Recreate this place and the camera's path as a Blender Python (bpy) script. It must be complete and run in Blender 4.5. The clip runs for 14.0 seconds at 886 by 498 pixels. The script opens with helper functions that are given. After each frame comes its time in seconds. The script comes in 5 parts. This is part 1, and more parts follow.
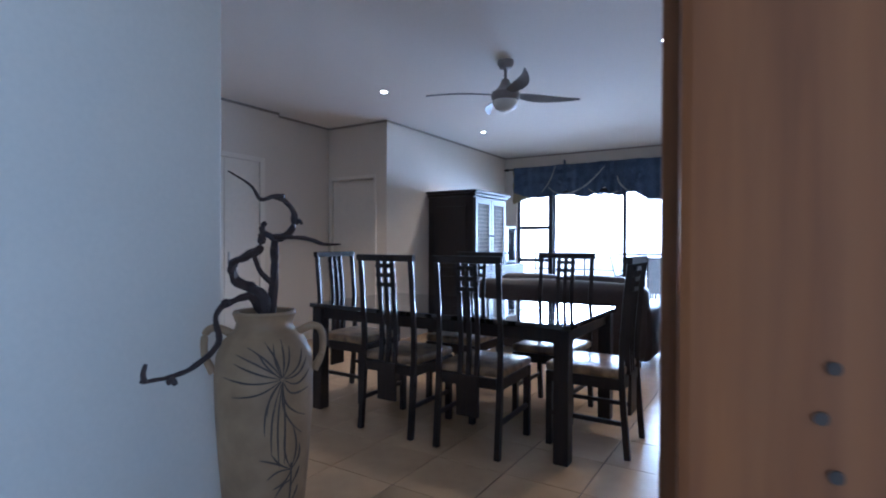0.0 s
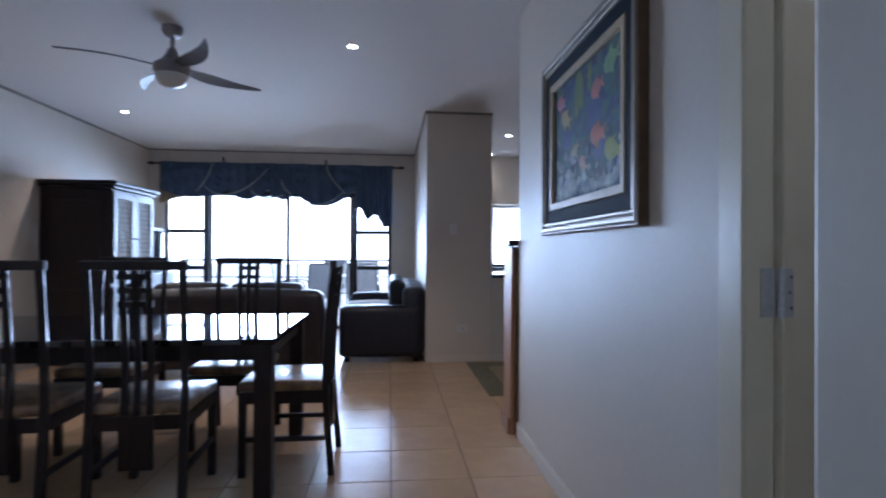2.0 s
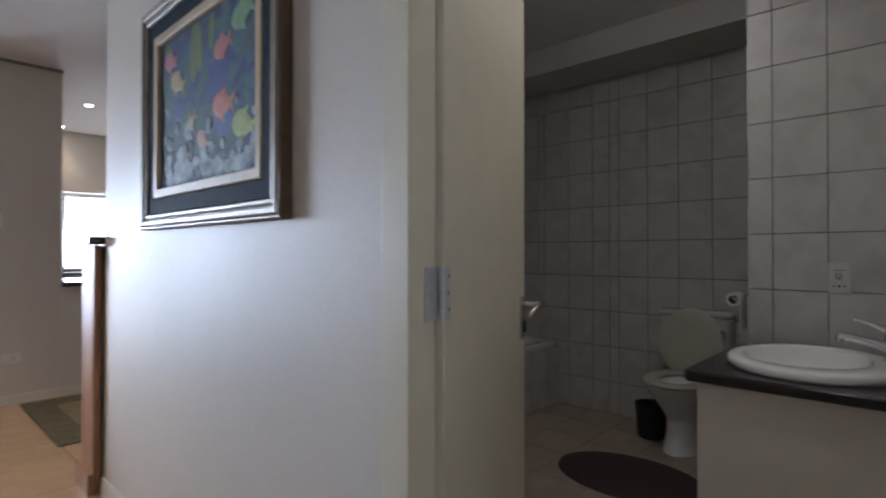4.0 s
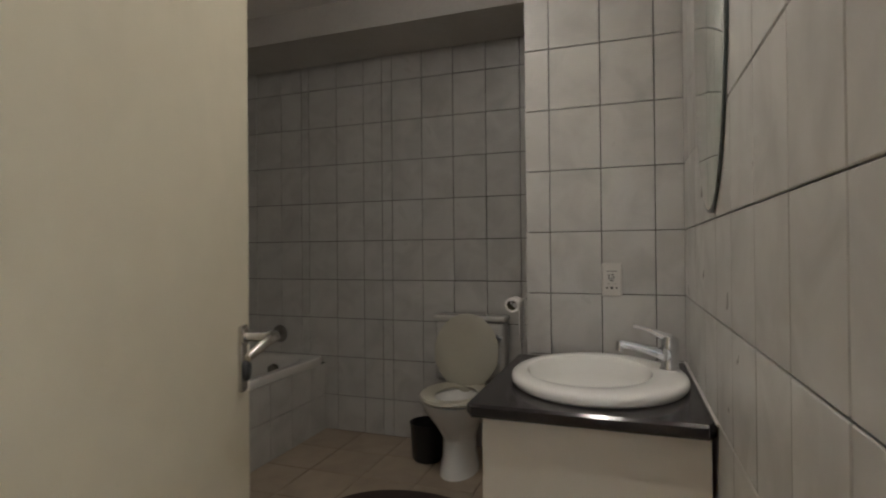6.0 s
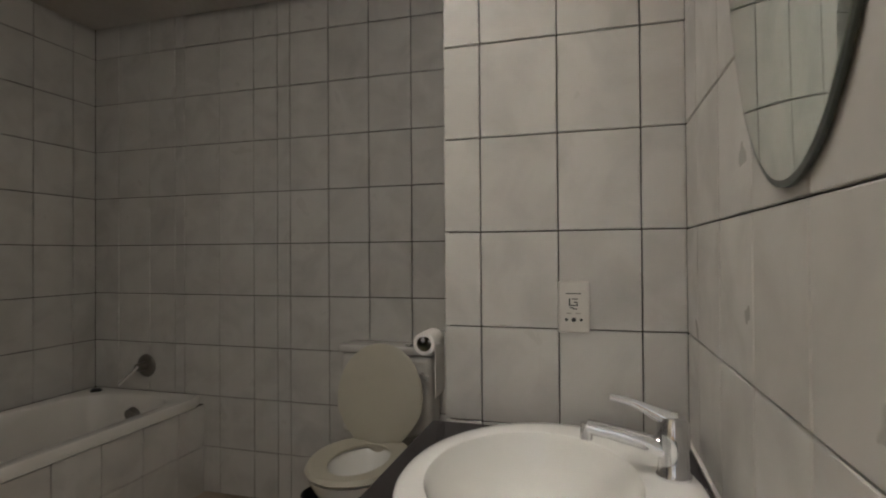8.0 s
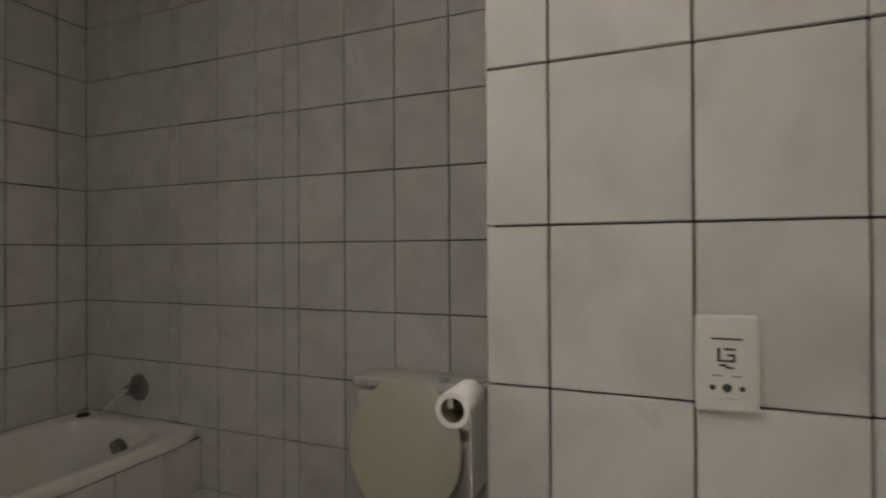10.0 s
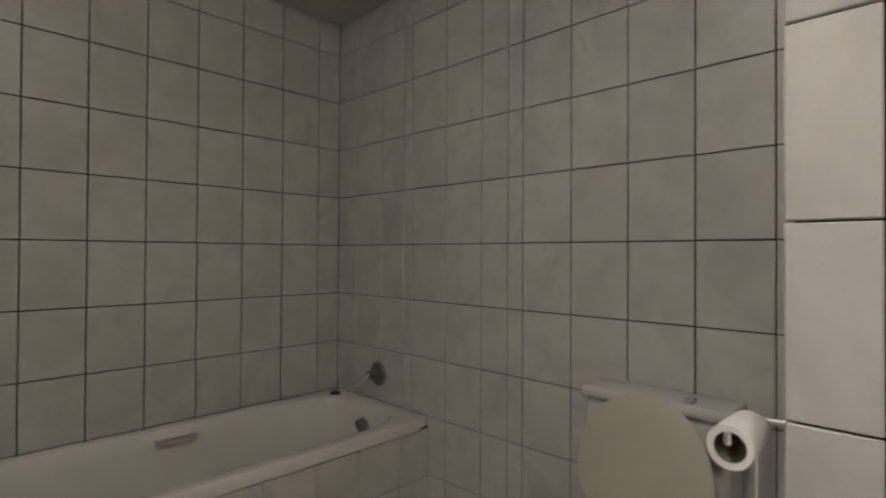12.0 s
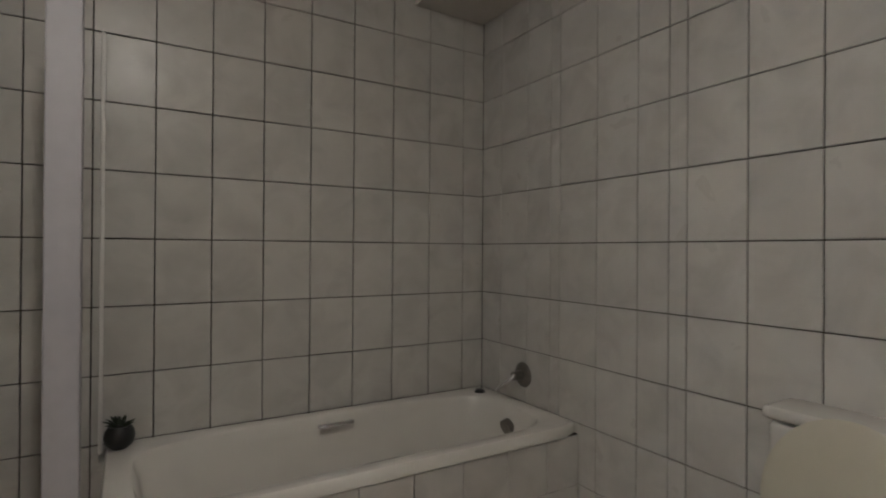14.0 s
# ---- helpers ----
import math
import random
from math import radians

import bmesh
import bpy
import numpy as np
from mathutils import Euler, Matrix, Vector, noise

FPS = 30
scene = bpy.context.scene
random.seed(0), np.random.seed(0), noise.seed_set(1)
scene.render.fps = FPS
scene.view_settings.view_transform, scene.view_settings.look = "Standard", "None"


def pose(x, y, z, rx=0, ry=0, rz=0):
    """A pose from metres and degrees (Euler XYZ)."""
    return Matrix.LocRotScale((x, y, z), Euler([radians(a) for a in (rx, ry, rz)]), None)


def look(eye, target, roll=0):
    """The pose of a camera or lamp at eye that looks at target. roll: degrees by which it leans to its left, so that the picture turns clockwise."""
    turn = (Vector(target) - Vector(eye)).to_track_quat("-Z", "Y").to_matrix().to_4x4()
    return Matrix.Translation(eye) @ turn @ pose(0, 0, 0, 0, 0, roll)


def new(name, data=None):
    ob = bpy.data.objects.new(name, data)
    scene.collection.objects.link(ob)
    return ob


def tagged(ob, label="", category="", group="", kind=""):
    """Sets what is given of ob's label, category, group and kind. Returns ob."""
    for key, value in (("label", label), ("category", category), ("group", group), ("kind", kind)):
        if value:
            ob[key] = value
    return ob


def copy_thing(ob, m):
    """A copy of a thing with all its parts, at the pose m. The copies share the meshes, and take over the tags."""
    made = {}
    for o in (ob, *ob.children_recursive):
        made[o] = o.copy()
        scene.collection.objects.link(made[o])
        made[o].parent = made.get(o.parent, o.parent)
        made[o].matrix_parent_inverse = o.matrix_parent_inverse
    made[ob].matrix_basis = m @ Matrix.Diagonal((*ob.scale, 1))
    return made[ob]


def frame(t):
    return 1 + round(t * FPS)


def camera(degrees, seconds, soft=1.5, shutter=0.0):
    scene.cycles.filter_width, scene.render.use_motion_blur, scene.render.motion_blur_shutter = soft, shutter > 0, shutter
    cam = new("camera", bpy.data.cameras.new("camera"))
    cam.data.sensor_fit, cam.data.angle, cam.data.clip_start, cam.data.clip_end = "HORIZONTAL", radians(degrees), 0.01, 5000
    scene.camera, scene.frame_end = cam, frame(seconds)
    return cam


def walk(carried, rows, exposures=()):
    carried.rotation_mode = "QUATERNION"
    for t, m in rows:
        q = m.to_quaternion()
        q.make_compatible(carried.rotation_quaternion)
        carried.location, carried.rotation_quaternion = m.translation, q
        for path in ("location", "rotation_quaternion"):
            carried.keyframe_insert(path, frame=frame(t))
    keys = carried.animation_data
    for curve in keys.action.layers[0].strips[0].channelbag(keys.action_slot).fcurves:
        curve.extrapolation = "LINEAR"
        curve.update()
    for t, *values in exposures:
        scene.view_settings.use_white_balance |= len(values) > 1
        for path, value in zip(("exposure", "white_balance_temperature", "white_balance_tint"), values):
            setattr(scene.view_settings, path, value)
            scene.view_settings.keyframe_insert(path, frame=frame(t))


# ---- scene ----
cam = camera(80.4, 14.0, soft=2.0, shutter=0.4)
PATH = [
    (0, (1.411, 1.248, 1.154), (0.355, 2.946, 1.132), 0.2),
    (0.5, (1.322, 1.292, 1.141), (0.385, 3.059, 1.126), 0.4),
    (1, (1.223, 1.296, 1.139), (0.605, 3.198, 1.138), 0.5),
    (1.5, (1.137, 1.344, 1.131), (0.944, 3.335, 1.136), 0.4),
    (2, (1.068, 1.432, 1.129), (1.270, 3.422, 1.140), 0.3),
    (2.5, (1.059, 1.519, 1.140), (1.602, 3.444, 1.150), 0.0),
    (3, (1.049, 1.625, 1.137), (1.938, 3.416, 1.156), 0.2),
    (3.5, (1.072, 1.694, 1.132), (2.292, 3.278, 1.143), -0.2),
    (4, (1.142, 1.774, 1.125), (2.606, 3.138, 1.142), 0.0),
    (4.2, (1.191, 1.806, 1.130), (2.722, 3.093, 1.143), -0.2),
    (6.5, (1.873, 2.011, 1.136), (3.789, 2.583, 1.156), -0.4),
    (7, (2.076, 2.006, 1.141), (4.000, 2.551, 1.163), -0.4),
    (9.5, (3.016, 2.093, 1.172), (4.929, 2.674, 1.189), -0.2),
    (10, (3.084, 2.150, 1.173), (4.940, 2.893, 1.187), -0.3),
    (10.5, (3.116, 2.182, 1.173), (4.874, 3.135, 1.192), -0.0),
    (11, (3.119, 2.207, 1.170), (4.770, 3.335, 1.191), 0.1),
    (11.5, (3.119, 2.223, 1.172), (4.660, 3.498, 1.193), 0.3),
    (12, (3.114, 2.245, 1.172), (4.547, 3.639, 1.191), 0.3),
    (12.5, (3.108, 2.261, 1.172), (4.434, 3.757, 1.187), 0.3),
    (13, (3.099, 2.281, 1.175), (4.327, 3.859, 1.186), 0.3),
    (13.5, (3.112, 2.291, 1.177), (4.235, 3.946, 1.186), 0.3),
    (14, (3.106, 2.303, 1.179), (4.136, 4.017, 1.185), 0.4),
]
walk(cam, [(t, look(eye, target, roll)) for t, eye, target, roll in PATH], [(0.0,1.02,4600,13),(1.0,0.86,4650,13),(1.6,0.66,4700,14),(2.2,0.72,4800,15),(3.2,1.0,4850,15),(4.2,1.4,5600,14),(6.3,2.2,6000,11),(7.2,2.5,6000,11),(9.3,2.27,6000,11),(11.0,2.86,6000,11),(14.0,2.92,5900,11)])

# ---- light ----
world = bpy.data.worlds.new("sky")
scene.world = world
world.use_nodes = True
wn = world.node_tree
sky = wn.nodes.new("ShaderNodeTexSky")
sky.sky_type = "NISHITA"
sky.sun_disc = False
sky.sun_elevation = radians(58)
sky.sun_rotation = radians(35)
wn.nodes["Background"].inputs["Strength"].default_value = 0.15
wn.links.new(sky.outputs["Color"], wn.nodes["Background"].inputs["Color"])

sun = new("sun", bpy.data.lights.new("sun", "SUN"))
sun.data.energy, sun.data.angle, sun.data.color = 4.0, radians(0.6), (1.0, 0.95, 0.88)
sun.matrix_world = look((0, 0, 20), (-0.3 * 20, -0.43 * 20, 20 - 0.85 * 20))


def spot_lamp(name, at, energy, size, colour, radius=0.04):
    ob = new(name, bpy.data.lights.new(name, "SPOT"))
    ob.data.energy, ob.data.spot_size, ob.data.spot_blend = energy, radians(size), 0.6
    ob.data.color, ob.data.shadow_soft_size = colour, radius
    ob.matrix_world = pose(*at)
    return ob


WARM = (1.0, 0.74, 0.48)
CEIL = 2.57
BATH_LAMP = (3.12, 2.68, CEIL)
DOOR_LAMP = (2.55, 2.15, CEIL)
BATH_COLOUR = (1.0, 0.90, 0.76)
bath_glow = new("bath_lamp_glow", bpy.data.lights.new("bath_lamp_glow", "POINT"))
bath_glow.data.energy, bath_glow.data.color, bath_glow.data.shadow_soft_size = 1.55, BATH_COLOUR, 0.04
bath_glow.matrix_world = pose(BATH_LAMP[0], BATH_LAMP[1], CEIL - 0.09)
for at, energy, size in ((BATH_LAMP, 2.6, 164), (DOOR_LAMP, 4.4, 130)):
    lamp = spot_lamp("bath_lamp_beam", (at[0], at[1], CEIL - 0.05), energy, size, BATH_COLOUR, 0.035)
    lamp.data.spot_blend = 1.0


def light_panel(name, eye, target, w, h, energy, colour):
    """An area lamp in an opening: the sky's light, or added fill at the porch."""
    ob = new(name, bpy.data.lights.new(name, "AREA"))
    ob.data.shape, ob.data.size, ob.data.size_y = "RECTANGLE", w, h
    ob.data.energy, ob.data.color = energy, colour
    ob.matrix_world = look(eye, target)


light_panel("patio_sky", (-0.3, 12.25, 1.35), (-0.3, 0, 1.35), 5.4, 2.5, 600, (0.80, 0.90, 1.0))
light_panel("kitchen_sky", (3.07, 9.44, 1.33), (3.07, 0, 1.33), 0.9, 1.0, 32, (0.86, 0.93, 1.0))
# bluish fill lamp added outside the entrance to brighten the hall wall
light_panel("porch_fill", (3.58, 0.1, 1.35), (0, 0.9, 1.3), 2.4, 2.4, 26, (0.52, 0.76, 1.0))
DOWNLIGHTS = [(-1.66, 5.13), (-1.68, 7.18), (0.80, 5.15), (2.52, 7.78), (2.53, 9.0)]
for dx, dy in DOWNLIGHTS:
    spot_lamp("downlight_beam", (dx, dy, CEIL - 0.03), 24 if dx < 2 else (8 if dy < 8 else 3), 105, WARM)


# ---- materials ----
def mat(name, colour, rough=0.5, metal=0.0, grain=0.0, scale=20.0, bump=0.0, colour2=None, spec=0.5, stains=0.0, stain_scale=2.5,
        coat=0.0, random_value=0.0, rough_var=0.2, stretch=None, emit=None, strength=0.0):
    m = bpy.data.materials.new(name)
    m.use_nodes = True
    nt = m.node_tree
    b = nt.nodes["Principled BSDF"]
    b.inputs["Roughness"].default_value, b.inputs["Metallic"].default_value = rough, metal
    b.inputs["Specular IOR Level"].default_value, b.inputs["Coat Weight"].default_value = spec, coat
    b.inputs["Base Color"].default_value = (*colour, 1)
    if emit:
        b.inputs["Emission Color"].default_value, b.inputs["Emission Strength"].default_value = (*emit, 1), strength
    tc = nt.nodes.new("ShaderNodeTexCoord")
    mp = nt.nodes.new("ShaderNodeMapping")
    nt.links.new(tc.outputs["Object"], mp.inputs["Vector"])
    if stretch:
        mp.inputs["Scale"].default_value = stretch
    col = None
    if grain or colour2:
        n = nt.nodes.new("ShaderNodeTexNoise")
        n.inputs["Scale"].default_value, n.inputs["Detail"].default_value = scale, 6
        nt.links.new(mp.outputs["Vector"], n.inputs["Vector"])
        r = nt.nodes.new("ShaderNodeMapRange")
        r.inputs["From Min"].default_value, r.inputs["From Max"].default_value = 0.3, 0.7
        nt.links.new(n.outputs["Fac"], r.inputs["Value"])
        x = nt.nodes.new("ShaderNodeMix")
        x.data_type = "RGBA"
        c2 = colour2 or tuple(c * (1 - grain) for c in colour)
        x.inputs["A"].default_value, x.inputs["B"].default_value = (*colour, 1), (*c2, 1)
        nt.links.new(r.outputs["Result"], x.inputs["Factor"])
        col = x.outputs["Result"]
        if bump:
            bp = nt.nodes.new("ShaderNodeBump")
            bp.inputs["Strength"].default_value, bp.inputs["Distance"].default_value = bump, 0.004
            nt.links.new(n.outputs["Fac"], bp.inputs["Height"])
            nt.links.new(bp.outputs["Normal"], b.inputs["Normal"])
    if stains:
        n2 = nt.nodes.new("ShaderNodeTexNoise")
        n2.inputs["Scale"].default_value, n2.inputs["Detail"].default_value, n2.inputs["Distortion"].default_value = stain_scale, 5, 0.6
        if random_value:
            oi0 = nt.nodes.new("ShaderNodeObjectInfo")
            cx = nt.nodes.new("ShaderNodeVectorMath")
            cx.operation = "MULTIPLY_ADD"
            nt.links.new(oi0.outputs["Random"], cx.inputs[0])
            cx.inputs[1].default_value = (37, 23, 51)
            nt.links.new(mp.outputs["Vector"], cx.inputs[2])
            nt.links.new(cx.outputs["Vector"], n2.inputs["Vector"])
        else:
            nt.links.new(mp.outputs["Vector"], n2.inputs["Vector"])
        r2 = nt.nodes.new("ShaderNodeMapRange")
        r2.inputs["From Min"].default_value, r2.inputs["From Max"].default_value = 0.42, 0.78
        r2.inputs["To Min"].default_value, r2.inputs["To Max"].default_value = 1.0, 1.0 - stains
        nt.links.new(n2.outputs["Fac"], r2.inputs["Value"])
        h = nt.nodes.new("ShaderNodeHueSaturation")
        if col is None:
            h.inputs["Color"].default_value = (*colour, 1)
        else:
            nt.links.new(col, h.inputs["Color"])
        nt.links.new(r2.outputs["Result"], h.inputs["Value"])
        col = h.outputs["Color"]
        rr = nt.nodes.new("ShaderNodeMapRange")
        rr.inputs["From Min"].default_value, rr.inputs["From Max"].default_value = 0.3, 0.7
        rr.inputs["To Min"].default_value, rr.inputs["To Max"].default_value = rough * (1 - rough_var), min(1, rough * (1 + rough_var))
        nt.links.new(n2.outputs["Fac"], rr.inputs["Value"])
        nt.links.new(rr.outputs["Result"], b.inputs["Roughness"])
    if random_value:
        oi = nt.nodes.new("ShaderNodeObjectInfo")
        r3 = nt.nodes.new("ShaderNodeMapRange")
        r3.inputs["To Min"].default_value, r3.inputs["To Max"].default_value = 1 - random_value, 1.0
        nt.links.new(oi.outputs["Random"], r3.inputs["Value"])
        h3 = nt.nodes.new("ShaderNodeHueSaturation")
        if col is None:
            h3.inputs["Color"].default_value = (*colour, 1)
        else:
            nt.links.new(col, h3.inputs["Color"])
        nt.links.new(r3.outputs["Result"], h3.inputs["Value"])
        col = h3.outputs["Color"]
    if col is not None:
        nt.links.new(col, b.inputs["Base Color"])
    return m


def glass_mat(name, tint=(1, 1, 1), rough=0.0):
    m = bpy.data.materials.new(name)
    m.use_nodes = True
    nt = m.node_tree
    nt.nodes.remove(nt.nodes["Principled BSDF"])
    out = nt.nodes["Material Output"]
    tr, gl = nt.nodes.new("ShaderNodeBsdfTransparent"), nt.nodes.new("ShaderNodeBsdfGlossy")
    tr.inputs["Color"].default_value = (*tint, 1)
    gl.inputs["Roughness"].default_value = rough + 0.02
    fr, mx = nt.nodes.new("ShaderNodeFresnel"), nt.nodes.new("ShaderNodeMixShader")
    fr.inputs["IOR"].default_value = 1.45
    nt.links.new(fr.outputs["Fac"], mx.inputs["Fac"])
    nt.links.new(tr.outputs["BSDF"], mx.inputs[1])
    nt.links.new(gl.outputs["BSDF"], mx.inputs[2])
    nt.links.new(mx.outputs["Shader"], out.inputs["Surface"])
    return m


M_WALL = mat("wall_paint", (0.68, 0.62, 0.54), 0.54, rough_var=0.06, grain=0.04, scale=60, bump=0.08, stains=0.04, stain_scale=1.2)
M_CEIL = mat("ceiling_paint", (0.74, 0.71, 0.68), 0.8, grain=0.03, scale=50, bump=0.05)
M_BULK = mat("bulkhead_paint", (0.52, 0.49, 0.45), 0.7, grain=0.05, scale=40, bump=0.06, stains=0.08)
M_DARKLINE = mat("dark_line_paint", (0.30, 0.27, 0.24), 0.7, grain=0.1)
M_TRIM = mat("trim_paint", (0.75, 0.70, 0.62), 0.4, grain=0.05)
M_DOOR = mat("door_enamel", (0.70, 0.64, 0.50), 0.38, grain=0.04, scale=14, bump=0.03, stains=0.06, stain_scale=3)
M_FLOOR = mat("floor_tile", (0.66, 0.46, 0.27), 0.25, rough_var=0.05, grain=0.10, scale=9, bump=0.02, stains=0.10, stain_scale=3, random_value=0.1)
M_FLOOR_GROUT = mat("floor_grout", (0.16, 0.12, 0.09), 0.9, grain=0.2, bump=0.2)
M_BATHFLOOR = mat("bath_floor_tile", (0.42, 0.34, 0.255), 0.4, grain=0.15, scale=9, bump=0.03, stains=0.15, stain_scale=3, random_value=0.08)
M_TILE = mat("glazed_wall_tile", (0.57, 0.55, 0.52), 0.34, grain=0.06, scale=5, bump=0.04, stains=0.22, stain_scale=6, random_value=0.05)
M_GROUT = mat("tile_grout", (0.07, 0.058, 0.05), 0.95, grain=0.3, scale=40, bump=0.2)
M_TIMBER = mat("varnished_timber", (0.33, 0.125, 0.038), 0.45, colour2=(0.20, 0.07, 0.022), scale=7, bump=0.12, stretch=(9, 9, 0.6), stains=0.15)
M_DARKWOOD = mat("dark_stained_wood", (0.014, 0.012, 0.014), 0.42, spec=0.35, colour2=(0.03, 0.02, 0.017), scale=8, bump=0.08, stretch=(8, 8, 0.8))
M_TABLETOP = mat("polished_dark_tabletop", (0.016, 0.016, 0.02), 0.06, grain=0.3, scale=6, coat=0.6)
M_FABRIC = mat("chair_fabric", (0.46, 0.31, 0.16), 0.30, colour2=(0.11, 0.07, 0.05), scale=15, bump=0.3, spec=0.6, coat=0.3)
M_LEATHER = mat("brown_leather", (0.026, 0.018, 0.02), 0.42, grain=0.4, scale=40, bump=0.25, stains=0.2)
M_BLUELEATHER = mat("dark_navy_leather", (0.022, 0.022, 0.035), 0.45, grain=0.4, scale=40, bump=0.25, stains=0.2)
M_CUSHION = mat("pale_cushion", (0.42, 0.36, 0.28), 0.85, grain=0.2, scale=60, bump=0.3)
M_ALU = mat("bronze_aluminium", (0.03, 0.026, 0.024), 0.4, metal=0.6, grain=0.2)
M_CHROME = mat("chrome", (0.78, 0.78, 0.80), 0.09, metal=1.0, grain=0.05, scale=30)
M_DULLCHROME = mat("dull_chrome", (0.26, 0.24, 0.22), 0.3, metal=1.0, grain=0.15, scale=40)
M_STEEL = mat("brushed_steel", (0.52, 0.51, 0.50), 0.3, metal=1.0, grain=0.1, scale=60)
M_STEELDARK = mat("tarnished_fan_metal", (0.26, 0.24, 0.24), 0.45, metal=0.5, grain=0.12, scale=40)
M_FANBLADE = mat("silver_fan_blade", (0.17, 0.17, 0.18), 0.5, metal=0.2, grain=0.15, scale=12)
M_HINGE = mat("zinc_plated_steel", (0.62, 0.63, 0.66), 0.42, metal=0.55, grain=0.12, scale=60)
M_OPAL = mat("opal_glass", (0.75, 0.73, 0.70), 0.2, grain=0.04)
M_LAMPGLOW = mat("lamp_glow", (0.9, 0.85, 0.75), 0.3, emit=(1.0, 0.86, 0.66), strength=30)
M_CURTAIN = mat("blue_grey_fabric", (0.07, 0.105, 0.18), 0.9, grain=0.3, scale=45, bump=0.3, stains=0.15)
M_CURTAIN_TRIM = mat("cream_fabric_trim", (0.30, 0.31, 0.32), 0.9, grain=0.2, scale=40, bump=0.2)
M_GOLD_FABRIC = mat("gold_fabric", (0.36, 0.29, 0.17), 0.9, grain=0.2, scale=40, bump=0.2)
M_PORCELAIN = mat("white_porcelain", (0.86, 0.85, 0.82), 0.09, grain=0.02, scale=8, coat=0.4)
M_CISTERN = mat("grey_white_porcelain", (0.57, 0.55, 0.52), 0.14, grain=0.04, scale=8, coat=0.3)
# the post's grey also holds the shade on its near face
M_POST = mat("shaded_grey_powder_coat", (0.40, 0.39, 0.42), 0.5, grain=0.05, scale=30)
M_LIGHTWOOD = mat("light_varnished_timber", (0.46, 0.24, 0.12), 0.4, colour2=(0.33, 0.16, 0.08), scale=7, bump=0.1, stretch=(9, 9, 0.6), stains=0.12)
M_BRONZE = mat("bronze_frame_edge", (0.16, 0.10, 0.06), 0.45, metal=0.3, grain=0.3)
M_SEAT = mat("cream_plastic", (0.49, 0.46, 0.375), 0.32, grain=0.04, scale=15)
M_TUB = mat("white_acrylic", (0.64, 0.615, 0.575), 0.16, grain=0.03, scale=7, stains=0.05)
M_GRANITE = mat("black_granite", (0.012, 0.009, 0.010), 0.14, colour2=(0.03, 0.026, 0.028), scale=260, spec=0.35)
M_VANITY = mat("vanity_melamine", (0.80, 0.745, 0.65), 0.5, grain=0.03, scale=10, stains=0.04)
M_PLASTIC = mat("white_plastic", (0.75, 0.73, 0.70), 0.35, grain=0.03)
M_BLACK = mat("black_plastic", (0.012, 0.012, 0.013), 0.4, grain=0.2)
M_CLAY = mat("stoneware_clay", (0.34, 0.22, 0.115), 0.6, colour2=(0.25, 0.155, 0.08), scale=14, bump=0.2, stains=0.15, stain_scale=5)
M_INCISED = mat("incised_brown_line", (0.09, 0.065, 0.05), 0.8, grain=0.2)
M_BRANCH = mat("dark_twisted_wood", (0.022, 0.013, 0.012), 0.65, colour2=(0.045, 0.024, 0.02), scale=30, bump=0.6)
M_MAT = mat("brown_bath_mat", (0.06, 0.04, 0.036), 1.0, grain=0.4, scale=80, bump=0.8)
M_RUG = mat("kitchen_mat_weave", (0.20, 0.17, 0.10), 1.0, colour2=(0.12, 0.11, 0.07), scale=30, bump=0.5)
M_RUG2 = mat("kitchen_mat_motif", (0.34, 0.28, 0.16), 1.0, grain=0.3, scale=40, bump=0.4)
M_PAPER = mat("toilet_paper", (0.80, 0.77, 0.74), 0.95, grain=0.04, scale=60, bump=0.2)
M_SILVER = mat("silver_leaf_frame", (0.30, 0.26, 0.21), 0.45, metal=0.4, grain=0.25, scale=25, bump=0.1)
M_LINER = mat("dark_blue_liner", (0.012, 0.024, 0.04), 0.75, spec=0.15, grain=0.3)
M_SLIP = mat("gold_slip", (0.52, 0.42, 0.26), 0.5, grain=0.15)
M_GREEN = mat("small_leaves", (0.03, 0.045, 0.025), 0.6, grain=0.4)
M_PATIO = mat("patio_plaster", (0.75, 0.70, 0.55), 0.85, grain=0.05, scale=30, bump=0.1)
M_PATIOFLOOR = mat("patio_tile", (0.5, 0.44, 0.36), 0.5, grain=0.15, stains=0.1)
M_GROUND = mat("pale_ground", (0.62, 0.60, 0.54), 1.0, colour2=(0.52, 0.51, 0.45), scale=0.3, bump=0.4)
M_SOCKET = mat("yellowed_white_plastic", (0.60, 0.57, 0.53), 0.4, grain=0.04, scale=25)
# unseen porch walls, kept dark so that little light bounces indoors
M_PORCH = mat("porch_blocker_plaster", (0.44, 0.39, 0.34), 0.9, grain=0.15, scale=12, bump=0.2, stains=0.2)
M_HAZE = mat("bright_hazy_sky", (0.8, 0.8, 0.8), 1.0, emit=(1.0, 0.99, 0.95), strength=3.0)
M_MESH = mat("grey_sling_mesh", (0.20, 0.20, 0.21), 0.8, grain=0.3, scale=90)
M_GLASS = glass_mat("window_glass")
M_SHOWER = glass_mat("shower_glass", (0.93, 0.96, 0.95))
M_MIRROR = mat("mirror_silver", (0.78, 0.84, 0.80), 0.015, metal=1.0)
M_MIRROREDGE = mat("mirror_edge", (0.05, 0.06, 0.055), 0.3)
M_LEVER = mat("satin_nickel", (0.60, 0.57, 0.53), 0.22, metal=1.0, grain=0.08)


